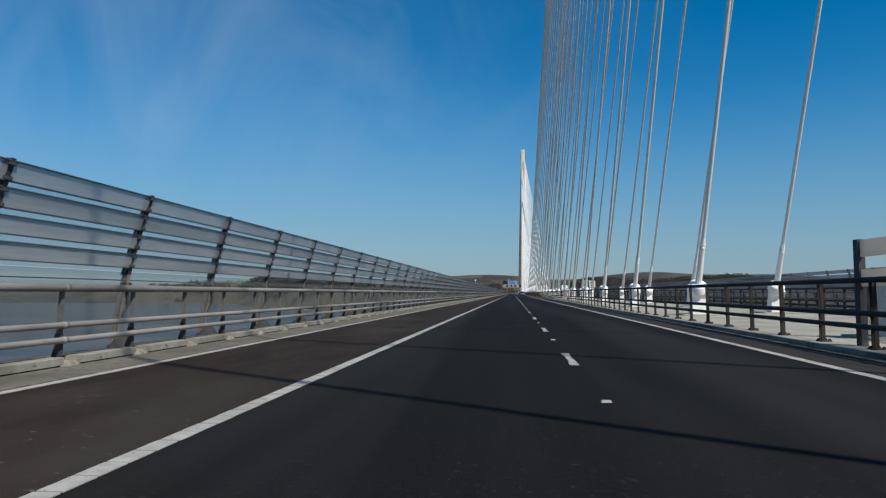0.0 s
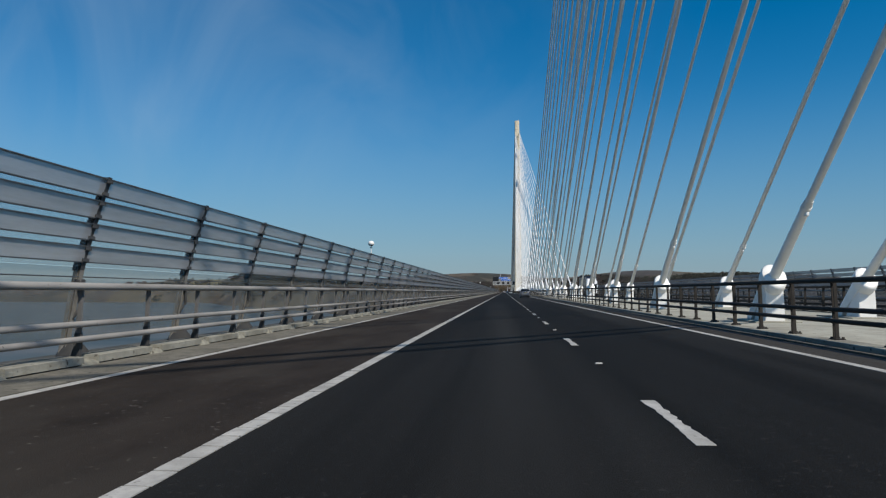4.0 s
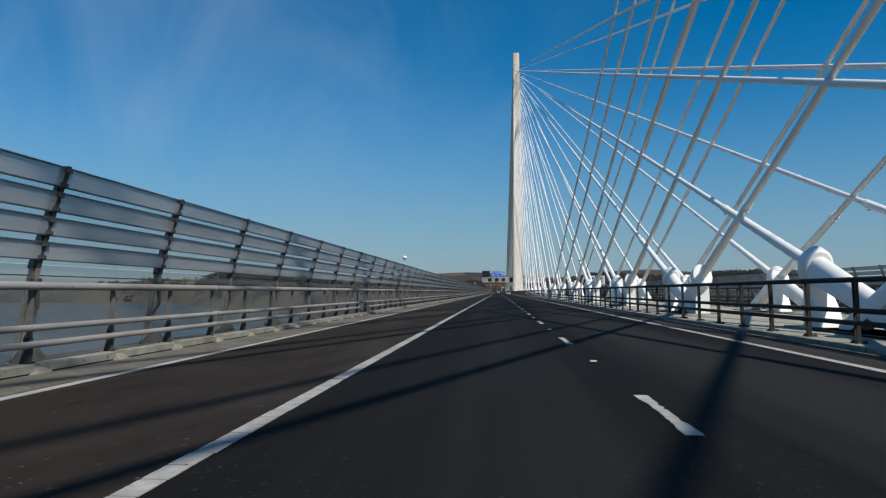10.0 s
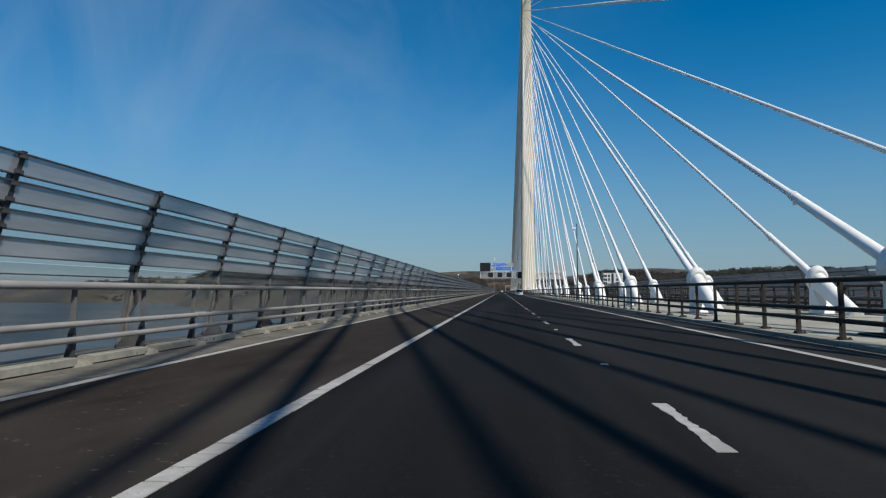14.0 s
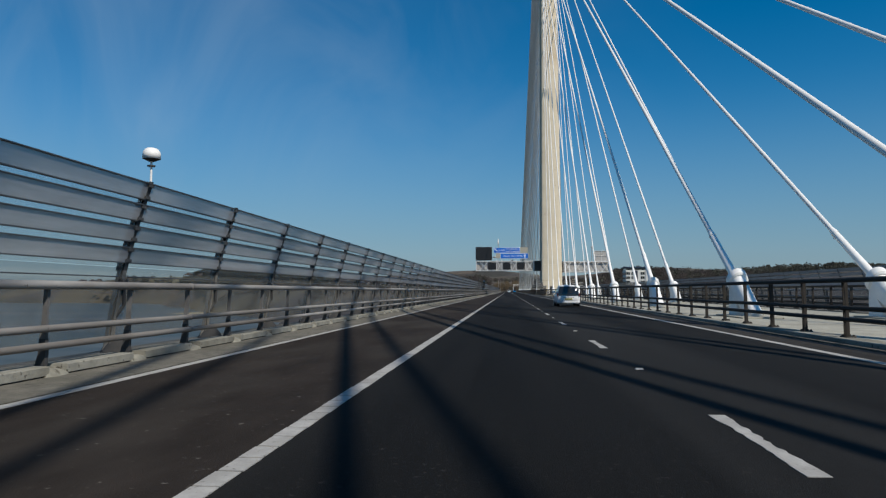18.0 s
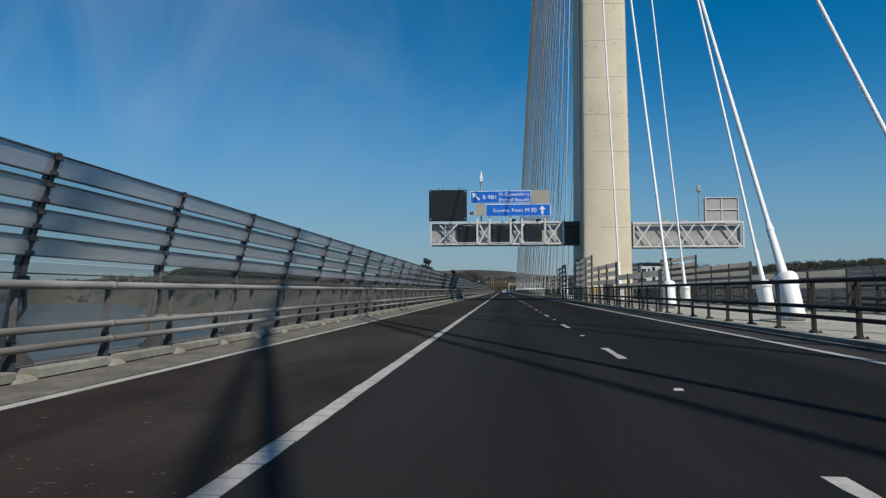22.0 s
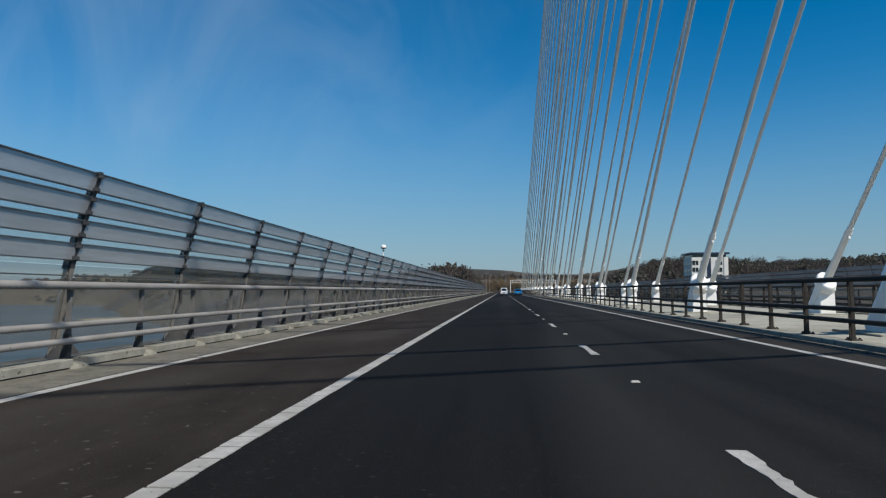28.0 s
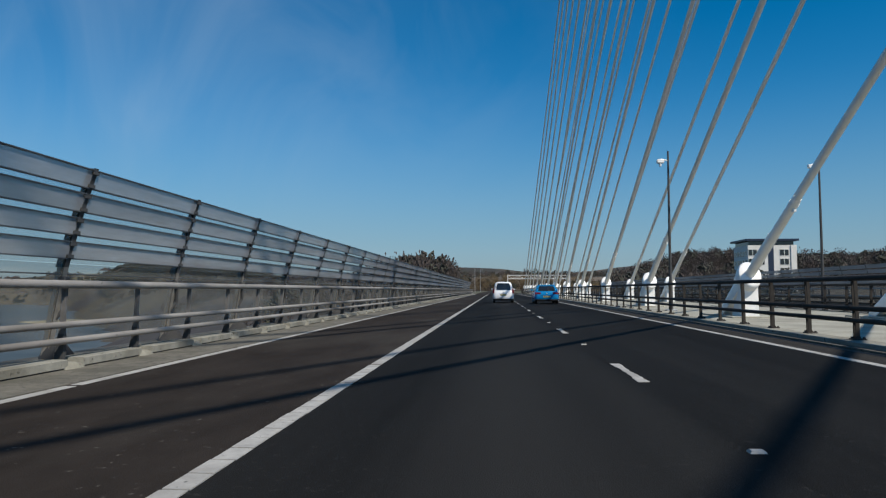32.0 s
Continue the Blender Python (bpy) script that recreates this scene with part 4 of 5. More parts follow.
# White domes on thin poles over the wind barrier
for k in (34, 75, 114, 183):
    y = (-0.397 if k < 150 else -2.11) + BAY * k
    dm = thing("dome_aerial", "white dome aerial on a thin pole above the barrier", "aerial", at=(WTOP[0] + 0.03, y, WTOP[1]), group="dome aerials")
    bm = B()
    tube(bm, (0, 0, 0), (0, 0, 0.42), 0.022, seg=8)
    part("pole", bm, WHITE, dm)
    bm = B()
    tube(bm, (0, 0, 0.32), (0, 0, 0.345), 0.075, seg=10)
    part("flange", bm, POSTM, dm)
    bm = B()
    tube(bm, (0, 0, 0.42), (0, 0, 0.468), 0.06, 0.155, seg=16)
    part("dome_base", bm, POSTM, dm)
    bm = B()
    rings = []
    for j in range(8):
        an = math.pi / 2 * j / 7.3
        r, z = 0.17 * math.cos(an) ** 0.7, 0.47 + 0.07 + 0.15 * math.sin(an)
        rings.append([(r * math.cos(2 * math.pi * q / 16), r * math.sin(2 * math.pi * q / 16), 0.47 if j == 0 else z) for q in range(16)])
    loft(bm, rings)
    part("dome", bm, WHITE, dm, smooth=True)

# Masts in the median
for x, y, hgt in ((8.6, 844, 7.9), (16.7, 846, 7.9), (8.6, 429.3, 8.4), (16.7, 477, 8.3)):
    ms = thing("camera_mast", "slim dark steel mast with a camera head", "mast", at=(x, y, 0.1), group="median masts")
    bm = B()
    tube(bm, (0, 0, 0), (0, 0, 1.4), 0.11, 0.10, seg=10)
    tube(bm, (0, 0, 1.4), (0, 0, hgt), 0.075, 0.045, seg=10)
    part("pole", bm, POSTM, ms)
    bm = B()
    tube(bm, (0, 0, hgt - 0.5), (-0.35, 0, hgt - 0.4), 0.03, seg=6)
    box(bm, (-0.55, -0.1, hgt - 0.62), (-0.2, 0.1, hgt - 0.42), 0.03)
    tube(bm, (-0.38, 0, hgt - 0.62), (-0.38, 0, hgt - 0.78), 0.08, 0.05, seg=10)
    part("camera_head", bm, WHITE, ms)
    bm = B()
    box(bm, (-0.25, -0.25, 0.0), (0.25, 0.25, 0.06), 0.01)
    part("base_plate", bm, GALV, ms)


# Vehicles
def rounded_rect(hw, y0, y1, r, n=4):
    """Points round a rectangle in plan, corners rounded."""
    pts = []
    for cx, cy, a0 in ((hw - r, y0 + r, -90), (hw - r, y1 - r, 0), (-hw + r, y1 - r, 90), (-hw + r, y0 + r, 180)):
        for k in range(n + 1):
            an = radians(a0 + 90 * k / n)
            pts.append((cx + r * math.cos(an), cy + r * math.sin(an)))
    return pts


def vehicle(name, label, at, paint, L, W, belt, roofz, base, top, hood, wheel_r, plate_z, lights, window_low, extras=""):
    """Rear at y=0, front at y=L. base, top: rear and front ends of the cabin at belt and at roof. hood: (y where it starts, z at nose)."""
    th = thing(name, label, "car", at=at)
    hw = W / 2
    hy, hz = hood

    def ztop(y):
        return belt if y < hy else belt - 0.06 - (belt - 0.06 - hz) * ((y - hy) / (L - hy)) ** 1.6

    rings = []
    for s, ins, end in ((0.0, 0.10, 0.14), (0.12, 0.02, 0.04), (0.35, 0.0, 0.0), (0.62, 0.0, 0.0), (0.84, 0.015, 0.03), (0.96, 0.05, 0.08), (1.0, 0.10, 0.16)):
        ring = []
        for x, y in rounded_rect(hw - ins, end, L - end, 0.26):
            ring.append((x, y, 0.20 + (ztop(y) - 0.20) * s))
        rings.append(ring)
    part("body", loft(B(), rings), paint, th)
    rings = []
    for v, ins in ((0.0, 0.0), (0.25, 0.012), (0.5, 0.035), (0.75, 0.075), (0.92, 0.13), (0.99, 0.20), (1.02, 0.34)):
        y0 = base[0] + (top[0] - base[0]) * v ** 1.2
        y1 = base[1] + (top[1] - base[1]) * v
        k = max(0.0, v - 0.92) * 4
        ring = [(x, y, belt - 0.03 + (roofz - belt + 0.01) * v) for x, y in rounded_rect(hw - 0.09 - ins - 0.04 * v, y0 + k * 0.25, y1 - k * 0.3, 0.20)]
        rings.append(ring)
    part("cabin", loft(B(), rings), paint, th)

    def cab(v):
        i = max(0.0, min(1.0, v))
        inset = 0.012 * min(1, i / 0.25) if i < 0.25 else 0.012 + (i - 0.25) * 0.11 if i < 0.75 else 0.067 + (i - 0.75) * 0.3
        return hw - 0.09 - inset - 0.04 * i, base[0] + (top[0] - base[0]) * i ** 1.2, base[1] + (top[1] - base[1]) * i, belt - 0.03 + (roofz - belt + 0.01) * i

    def pane(nm, pts, push):
        bm = B()
        loft(bm, [[Vector(p) + Vector(push) * 0.018 for p in pts], [Vector(p) - Vector(push) * 0.03 for p in pts]])
        return part(nm, bm, GLASS, th, "dark tinted window glass")

    lo, hi = window_low, 0.86
    rings = []
    for k in range(7):                                # curved tailgate glass
        v = lo + (hi - lo) * k / 6
        w, y, _, _ = cab(max(v, 0.0))
        z = belt - 0.03 + (roofz - belt + 0.01) * v
        w = w - (0.02 if "wide_glass" in extras else 0.07 + 0.03 * abs(k - 3) / 3)
        rings.append([(-w, y + 0.04, z), (-w * 0.8, y - 0.012, z), (w * 0.8, y - 0.012, z), (w, y + 0.04, z), (w, y + 0.09, z), (-w, y + 0.09, z)])
    part("rear_window", loft(B(), rings), GLASS, th, "dark tinted window glass")
    (w0, _, ya, z0), (w1, _, yb, z1) = cab(0.06), cab(0.88)
    pane("windscreen", [(-w0 + 0.1, ya, z0), (-w1 + 0.06, yb, z1), (w1 - 0.06, yb, z1), (w0 - 0.1, ya, z0)], (0, 1, 0.5))
    for sx in (-1, 1):
        (w0, a0, b0, z0), (w1, a1, b1, z1) = cab(0.12), cab(0.80)
        mid = (a0 + b0) / 2 + 0.1
        for u0, u1, t0, t1 in ((a0 + 0.28, mid - 0.05, a1 + 0.22, mid - 0.05), (mid + 0.05, b0 - 0.30, mid + 0.05, b1 - 0.16)):
            pane("side_window", [(sx * w0, u0, z0), (sx * w1, t0, z1), (sx * w1, t1, z1), (sx * w0, u1, z0)], (sx, 0, 0.1))
        for y in (L * 0.185, L * 0.80):
            x0, x1 = sx * (hw - 0.21), sx * (hw - 0.012)
            bm = B()
            tube(bm, (x0, y, wheel_r), (x1, y, wheel_r), wheel_r, seg=26)
            wh = part("wheel", bm, TYRE, th, "black rubber tyre")
            bm = B()
            tube(bm, (x1, y, wheel_r), (x1 + sx * 0.010, y, wheel_r), wheel_r * 0.68, wheel_r * 0.62, seg=20)
            for k in range(5):
                an = 2 * math.pi * k / 5
                tube(bm, (x1 + sx * 0.015, y, wheel_r), (x1 + sx * 0.015, y + math.cos(an) * wheel_r * 0.6, wheel_r + math.sin(an) * wheel_r * 0.6), 0.02, seg=5)
            part("rim", bm, GALV, wh)
            bm = B()
            rr = wheel_r + 0.06
            loft(bm, [[(xx, y + rr * math.cos(math.pi * k / 12), wheel_r - 0.06 + rr * math.sin(math.pi * k / 12)) for k in range(13)]
                      for xx in (sx * (hw - 0.22), sx * (hw - 0.004))])
            part("wheel_arch", bm, BLACK, th, "dark wheel arch")
        bm = B()
        a, b = sorted((sx * (hw - 0.06), sx * (hw + 0.17)))
        box(bm, (a, base[1] - 0.55, belt + 0.0), (b, base[1] - 0.42, belt + 0.14), 0.035)
        part("wing_mirror", bm, paint, th)
        (lx0, lx1), (lz0, lz1) = lights
        bm = B()
        pr = [(sx * (hw * lx0), -0.012), (sx * (hw * (lx0 + lx1) / 2), -0.002), (sx * (hw * lx1), 0.05), (sx * (hw * lx1 - 0.0), 0.17)]
        loft(bm, [[(x, y, lz0) for x, y in pr] + [(pr[-1][0] - sx * 0.1, 0.17, lz0)], [(x * 0.985, y + 0.035, lz1) for x, y in pr] + [(pr[-1][0] - sx * 0.1, 0.2, lz1)]])
        part("tail_light", bm, DARKTAIL if "dark_lights" in extras else TAIL, th, "smoked red tail light" if "dark_lights" in extras else "red tail light")
        bm = B()
        a, b = sorted((sx * 0.62 * hw, sx * 0.93 * hw))
        box(bm, (a, L - 0.20, hz - 0.14), (b, L - 0.02, hz), 0.03)
        part("headlight", bm, GLASS, th)
    bm = B()
    box(bm, (-0.26, -0.016, plate_z), (0.26, 0.05, plate_z + 0.11))
    pl = part("number_plate", bm, PLATE, th, "yellow number plate")
    for k in range(7):
        bm = B()
        x = -0.215 + 0.062 * k + (0.03 if k > 3 else 0)
        box(bm, (x, -0.027, plate_z + 0.027), (x + 0.036, -0.02, plate_z + 0.093))
        part("bar", bm, BLACK, pl)
    bm = B()
    loft(bm, [[(x, y, z) for x, y in rounded_rect(hw - i, 0.0 + i, 0.9, 0.2)] for z, i in ((0.19, 0.10), (0.24, 0.035), (0.34, 0.012), (0.36, 0.03))])
    part("lower_bumper", bm, paint if "plain_bumper" in extras else BLACK, th, "" if "plain_bumper" in extras else "black lower bumper")
    bm = B()
    tube(bm, (0, -0.018, plate_z + 0.29), (0, 0.04, plate_z + 0.29), 0.05, seg=16)
    part("badge", bm, GALV, th, "plain round badge")
    bm = B()
    box(bm, (-0.40, -0.010, plate_z + 0.15), (0.40, 0.03, plate_z + 0.165))
    part("tailgate_seam", bm, BLACK, th)
    if "rails" in extras:
        for sx in (-0.55, 0.55):
            bm = B()
            tube(bm, (sx * hw, top[0] + 0.25, roofz + 0.035), (sx * hw, top[1] - 0.35, roofz + 0.03), 0.022, seg=8)
            for y in (top[0] + 0.3, top[1] - 0.4):
                tube(bm, (sx * hw, y, roofz - 0.05), (sx * hw, y, roofz + 0.035), 0.022, seg=8)
            part("roof_rail", bm, BLACK, th, "black roof rail")
    if "spoiler" in extras:
        bm = B()
        y, z = top[0] - 0.10, roofz - 0.05
        loft(bm, [[(sx * hw * 0.66, y, z - 0.02), (sx * hw * 0.66, y + 0.3, z + 0.03), (sx * hw * 0.66, y + 0.3, z + 0.07), (sx * hw * 0.66, y, z + 0.03)] for sx in (-1, 0, 1)])
        part("spoiler", bm, paint, th)
    bm = B()
    tube(bm, (0.0, base[0] - 0.025, belt + 0.02), (0.28, base[0] + 0.0, belt + 0.05), 0.009, seg=6)
    part("rear_wiper", bm, BLACK, th)
    return th


vehicle("estate_car", "silver grey estate car with black roof rails on the road", (4.12, 222.9, 4.12 * CROSS), SILVER, 4.7, 1.74, 1.07, 1.60,
        (0.08, 3.45), (0.42, 2.75), (3.3, 0.76), 0.35, 0.80, ((0.78, 0.985), (0.74, 1.0)), 0.06, "rails dark_lights wide_glass")
vehicle("small_hatchback", "small white hatchback with a dark glass tailgate", (4.12, 501.0, 4.1 * CROSS), PAINTWHITE, 3.55, 1.60, 0.92, 1.48,
        (-0.01, 2.95), (0.24, 2.2), (2.8, 0.70), 0.29, 0.46, ((0.91, 0.985), (0.70, 0.92)), -0.24, "wide_glass plain_bumper")
vehicle("blue_hatchback", "bright blue sporty hatchback with a roof spoiler", (3.95, 862.0, 3.9 * CROSS), PAINTBLUE, 4.45, 1.84, 0.98, 1.45,
        (0.15, 3.3), (0.75, 2.5), (3.1, 0.66), 0.34, 0.50, ((0.50, 0.975), (0.74, 0.88)), 0.08, "spoiler")
vehicle("people_carrier", "white people carrier driving ahead in the lane", (0.72, 868.0, 0.01), PAINTWHITE, 4.3, 1.80, 1.08, 1.80,
        (0.08, 3.6), (0.25, 2.9), (3.4, 0.80), 0.33, 0.62, ((0.86, 0.99), (0.8, 1.2)), 0.05)

# Lorry standing on the far carriageway
lo = thing("lorry", "white lorry with a dark blue box trailer", "lorry", at=(21.2, 264.0, 0.05))
bm = B()
box(bm, (-1.25, 2.9, 1.05), (1.25, 16.4, 4.55), 0.05)
trl = part("trailer", bm, NAVY, lo, "dark blue box trailer")
for y in (2.9, 16.4):
    bm = B()
    for x in (-1.25, 1.2):
        box(bm, (x, y - 0.02, 1.05), (x + 0.06, y + 0.02, 4.55))
    part("trailer_frame", bm, GALV, trl)
bm = B()
loft(bm, [[(-1.22, 0.0, 0.5), (1.22, 0.0, 0.5), (1.22, 2.3, 0.5), (-1.22, 2.3, 0.5)], [(-1.22, 0.0, 1.8), (1.22, 0.0, 1.8), (1.22, 2.3, 1.8), (-1.22, 2.3, 1.8)],
          [(-1.18, 0.18, 3.0), (1.18, 0.18, 3.0), (1.2, 2.3, 3.0), (-1.2, 2.3, 3.0)], [(-1.0, 0.9, 4.1), (1.0, 0.9, 4.1), (1.1, 2.3, 4.2), (-1.1, 2.3, 4.2)]])
part("cab", bm, PAINTWHITE, lo, "white cab")
bm = B()
box(bm, (-1.08, 0.0, 1.85), (1.08, 0.16, 2.85), 0.03)
part("windscreen", bm, GLASS, lo)
bm = B()
box(bm, (-1.0, 2.3, 0.75), (1.0, 16.2, 1.05))
part("chassis", bm, BLACK, lo)
for y in (0.9, 4.2, 11.6, 12.9, 14.2):
    for sx in (-1, 1):
        bm = B()
        tube(bm, (sx * 0.9, y, 0.5), (sx * 1.22, y, 0.5), 0.5, seg=20)
        wh = part("wheel", bm, TYRE, lo)
        bm = B()
        tube(bm, (sx * 1.22, y, 0.5), (sx * 1.235, y, 0.5), 0.28, seg=14)
        part("rim", bm, GALV, wh)


# Land round the firth
def hill(x, y, cx, cy, rx, ry, h):
    return h * math.exp(-((x - cx) / rx) ** 2 - ((y - cy) / ry) ** 2)


def land(x, y):
    coast = 945 + 1.6 * max(0.0, -x - 40) - 0.25 * max(0.0, x - 60)
    coast = min(coast, 2700)
    coast += 40 * noise.noise((x * 0.006, y * 0.006, 3.0))
    d = y - coast
    if d < -60:
        z = -48.0
    else:
        z = -48 + 40 * min(1.0, max(0.0, (d + 60) / 190)) ** 0.7
        z += 5 * noise.noise((x * 0.004, y * 0.004, 1.0)) + 12 * max(0.0, min(1.0, d / 3200)) * (1 + noise.noise((x * 0.0012, y * 0.0012, 7.0)))
        z += hill(x, y, 20, 1540, 260, 110, 13) + hill(x, y, 190, 1210, 110, 160, 12) + hill(x, y, 420, 1350, 230, 220, 32)
        z += hill(x, y, 60, 1760, 900, 170, 22 + 10 * noise.noise((x * 0.003, 4.0, 2.0)))          # ridge across the road's end
        z += hill(x, y, -500, 2080, 150, 170, 22) + hill(x, y, -740, 2170, 190, 190, 50) + hill(x, y, -1300, 2900, 500, 400, 60)
        z += hill(x, y, 300, 4350, 2600, 420, 105 + 45 * noise.noise((x * 0.0016, 6.0, 1.0))) + hill(x, y, 152, 1352, 55, 65, 16) + hill(x, y, -930, 2450, 260, 180, 62) + hill(x, y, 1500, 3800, 800, 700, 40)
    if 940 < y < 1425 and abs(x - XC) < 90:             # road formation
        k = min(1.0, max(0.0, (abs(x - XC) - 24) / 60))
        z = (-0.75) * (1 - k) + z * k if z < -0.75 or k < 0.3 else min(z, -0.75 + (abs(x - XC) - 24) * 0.5)
    return z


def axis(lo, hi, mid, n, p):
    out = []
    for i in range(n + 1):
        u = 2 * i / n - 1
        out.append(mid + (math.copysign(abs(u) ** p, u)) * ((hi - mid) if u > 0 else (mid - lo)))
    return out


xs = axis(-4000, 4000, 12, 120, 2.2)
ysl = [820 + (4700 - 820) * (i / 110) ** 1.8 for i in range(111)]
bm = B()
grid = [[bm.verts.new((x, y, land(x, y))) for x in xs] for y in ysl]
for r0, r1 in zip(grid, grid[1:]):
    for i in range(len(xs) - 1):
        bm.faces.new((r0[i], r0[i + 1], r1[i + 1], r1[i]))
tagged(part("ground", bm, LANDM, smooth=True), "green and brown farmland rising behind the shore", "ground", "", "structure")
bm = B()
bmesh.ops.create_grid(bm, x_segments=4, y_segments=4, size=4800)
o = part("water", bm, WATER)
o.location = (0, 200, -41)
tagged(o, "grey-blue firth water far below the deck", "water", "", "structure")
bm = B()                                        # mud bank off the western shore
n = 40
rim = [bm.verts.new((-500 + (125 + 25 * noise.noise((k * 0.7, 0, 0))) * math.cos(2 * math.pi * k / n),
                     1665 + (75 + 20 * noise.noise((k * 0.6, 5, 0))) * math.sin(2 * math.pi * k / n), -40.8)) for k in range(n)]
cen = bm.verts.new((-500, 1665, -39.6))
for k in range(n):
    bm.faces.new((rim[k], rim[(k + 1) % n], cen))
tagged(part("mud_bank", bm, SANDM), "yellowish sand and mud bank in the water", "mud bank", "", "structure")
# Western shore seen across the water
bm = B()
rings = []
for i in range(61):
    y = -600 + 60 * i
    xw = -2300 + 260 * noise.noise((y * 0.0011, 2.0, 0.0))
    hh = 18 + 26 * (1 + noise.noise((y * 0.0016, 9.0, 0.0)))
    rings.append([(xw, y, -41.5), (xw - 160, y, -37), (xw - 500, y, -34 + hh * 0.4), (xw - 1300, y, -30 + hh * 0.8), (xw - 1700, y, -54)])
loft(bm, rings)
tagged(part("west_shore", bm, LANDM, smooth=True), "low green and brown shore beyond the water", "ground", "", "structure")

strip("road_north", [ASPHALT], -1.73, 6.75, Y_N, 1400, -1.73 * CROSS, 6.75 * CROSS, label="asphalt carriageway running on past the bridge", category="road")
strip("road_north_shoulder", [SHOULDER], -5.75, -1.73, Y_N, 1400, -5.75 * CROSS, -1.73 * CROSS, label="hard shoulder running on past the bridge", category="road")
strip("road_north_far", [ASPHALT], mx(6.75), mx(-5.75), Y_N, 1400, 0.08, -0.07, label="far carriageway running on past the bridge", category="road")
strip("verge_west", [GRASSM], -24, -5.75, Y_N, 1400, -0.5, -0.07, label="rough grass verge beside the road", category="verge")
strip("verge_middle", [GRASSM], 6.75, mx(6.75), Y_N, 1400, 0.08, 0.08, label="rough grass between the carriageways", category="verge")
strip("verge_east", [GRASSM], mx(-5.75), 49, Y_N, 1400, -0.07, -0.5, label="rough grass verge beside the far carriageway", category="verge")


# Woods: bare brown and evergreen trees
def tree_into(bm, x, y, z, h, w, rnd, mi):
    tube(bm, (x, y, z - 1), (x, y, z + h * 0.55), 0.02 * h, 0.008 * h, seg=5, mi=2)
    for k in range(3):
        an = rnd.uniform(0, 6.28)
        tube(bm, (x, y, z + h * (0.3 + 0.1 * k)), (x + math.cos(an) * w * 0.5, y + math.sin(an) * w * 0.5, z + h * rnd.uniform(0.55, 0.8)), 0.01 * h, 0.004 * h, seg=4, mi=2)
    for k in range(230 if mi in (0, 3) else 60):
        while True:
            p = Vector((rnd.uniform(-1, 1), rnd.uniform(-1, 1), rnd.uniform(-1, 1)))
            if 0.3 < p.length < 1:
                break
        c = Vector((x + p.x * w * 0.5, y + p.y * w * 0.5, z + h * 0.55 + p.z * h * 0.45))
        if mi in (0, 3):                         # bare: fine upright sprays of twigs
            ln = h * rnd.uniform(0.04, 0.10)
            out = Vector((p.x, p.y, 1.0 + rnd.random())).normalized() * ln
            q = Vector((rnd.uniform(-1, 1), rnd.uniform(-1, 1), 0)).normalized() * ln * 0.28
            f = bm.faces.new([bm.verts.new(v) for v in (c - out * 0.5, c + q + out * 0.3, c + out * 0.6, c - q * 0.8 + out * 0.2)])
            f.material_index = mi
        else:
            r = w * rnd.uniform(0.06, 0.13)
            q = Euler((rnd.uniform(0, 6), rnd.uniform(0, 6), rnd.uniform(0, 6))).to_matrix()
            vs = [bm.verts.new(c + q @ (Vector(v) * r * rnd.uniform(0.7, 1.3))) for v in ((1, 0, -0.6), (-0.6, 0.9, -0.5), (-0.5, -0.9, -0.4), (0.1, 0, 1.0))]
            for f in ((0, 1, 2), (0, 1, 3), (1, 2, 3), (0, 2, 3)):
                bm.faces.new([vs[i] for i in f]).material_index = mi


def wood(name, label, spots, seed, mi):
    rnd = random.Random(seed)
    bm = B()
    for cx, cy, rx, ry, n, h0, h1 in spots:
        for k in range(n):
            x, y = cx + rnd.uniform(-1, 1) * rx, cy + rnd.uniform(-1, 1) * ry
            if (abs(x - XC) < 30 and 900 < y < 1425) or land(x, y) < -39:
                continue
            h = rnd.uniform(h0, h1)
            tree_into(bm, x, y, land(x, y), h, h * rnd.uniform(0.6, 0.9), rnd, rnd.choice((0, 0, 0, 0, 0, 1)) if mi == 0 else mi)
    tagged(part(name, bm, [BARE, EVERGREEN, BARK, OCHRE]), label, "woodland", "", "stuff")


wood("bare_woodland", "bare brown deciduous woodland on the slopes", [
    (-40, 1095, 22, 34, 60, 11, 17), (-34, 1090, 13, 20, 45, 16, 20), (-85, 1150, 40, 60, 70, 9, 15), (-62, 1330, 40, 120, 110, 8, 14), (-190, 1480, 110, 110, 110, 9, 14), (80, 1085, 28, 50, 55, 10, 15),
    (160, 1230, 90, 90, 130, 8, 14), (112, 1108, 26, 10, 45, 8, 13), (215, 1150, 60, 40, 110, 8, 14), (152, 1335, 58, 52, 300, 9, 13), (60, 1480, 25, 200, 60, 7, 11), (20, 1450, 70, 18, 60, 6, 10), (20, 1640, 240, 40, 240, 6, 9), (-430, 1950, 120, 60, 120, 9, 14), (-330, 1680, 90, 50, 150, 9, 13), (-250, 1500, 60, 50, 90, 8, 12), (-520, 1850, 90, 50, 130, 9, 13), (-620, 2050, 110, 60, 140, 9, 14)], 5, 0)
wood("ochre_scrub", "ochre and brown scrub trees round the end of the road", [(10, 1460, 80, 26, 150, 8, 13), (-25, 1300, 12, 90, 45, 6, 9), (70, 1330, 25, 80, 50, 6, 9)], 8, 3)
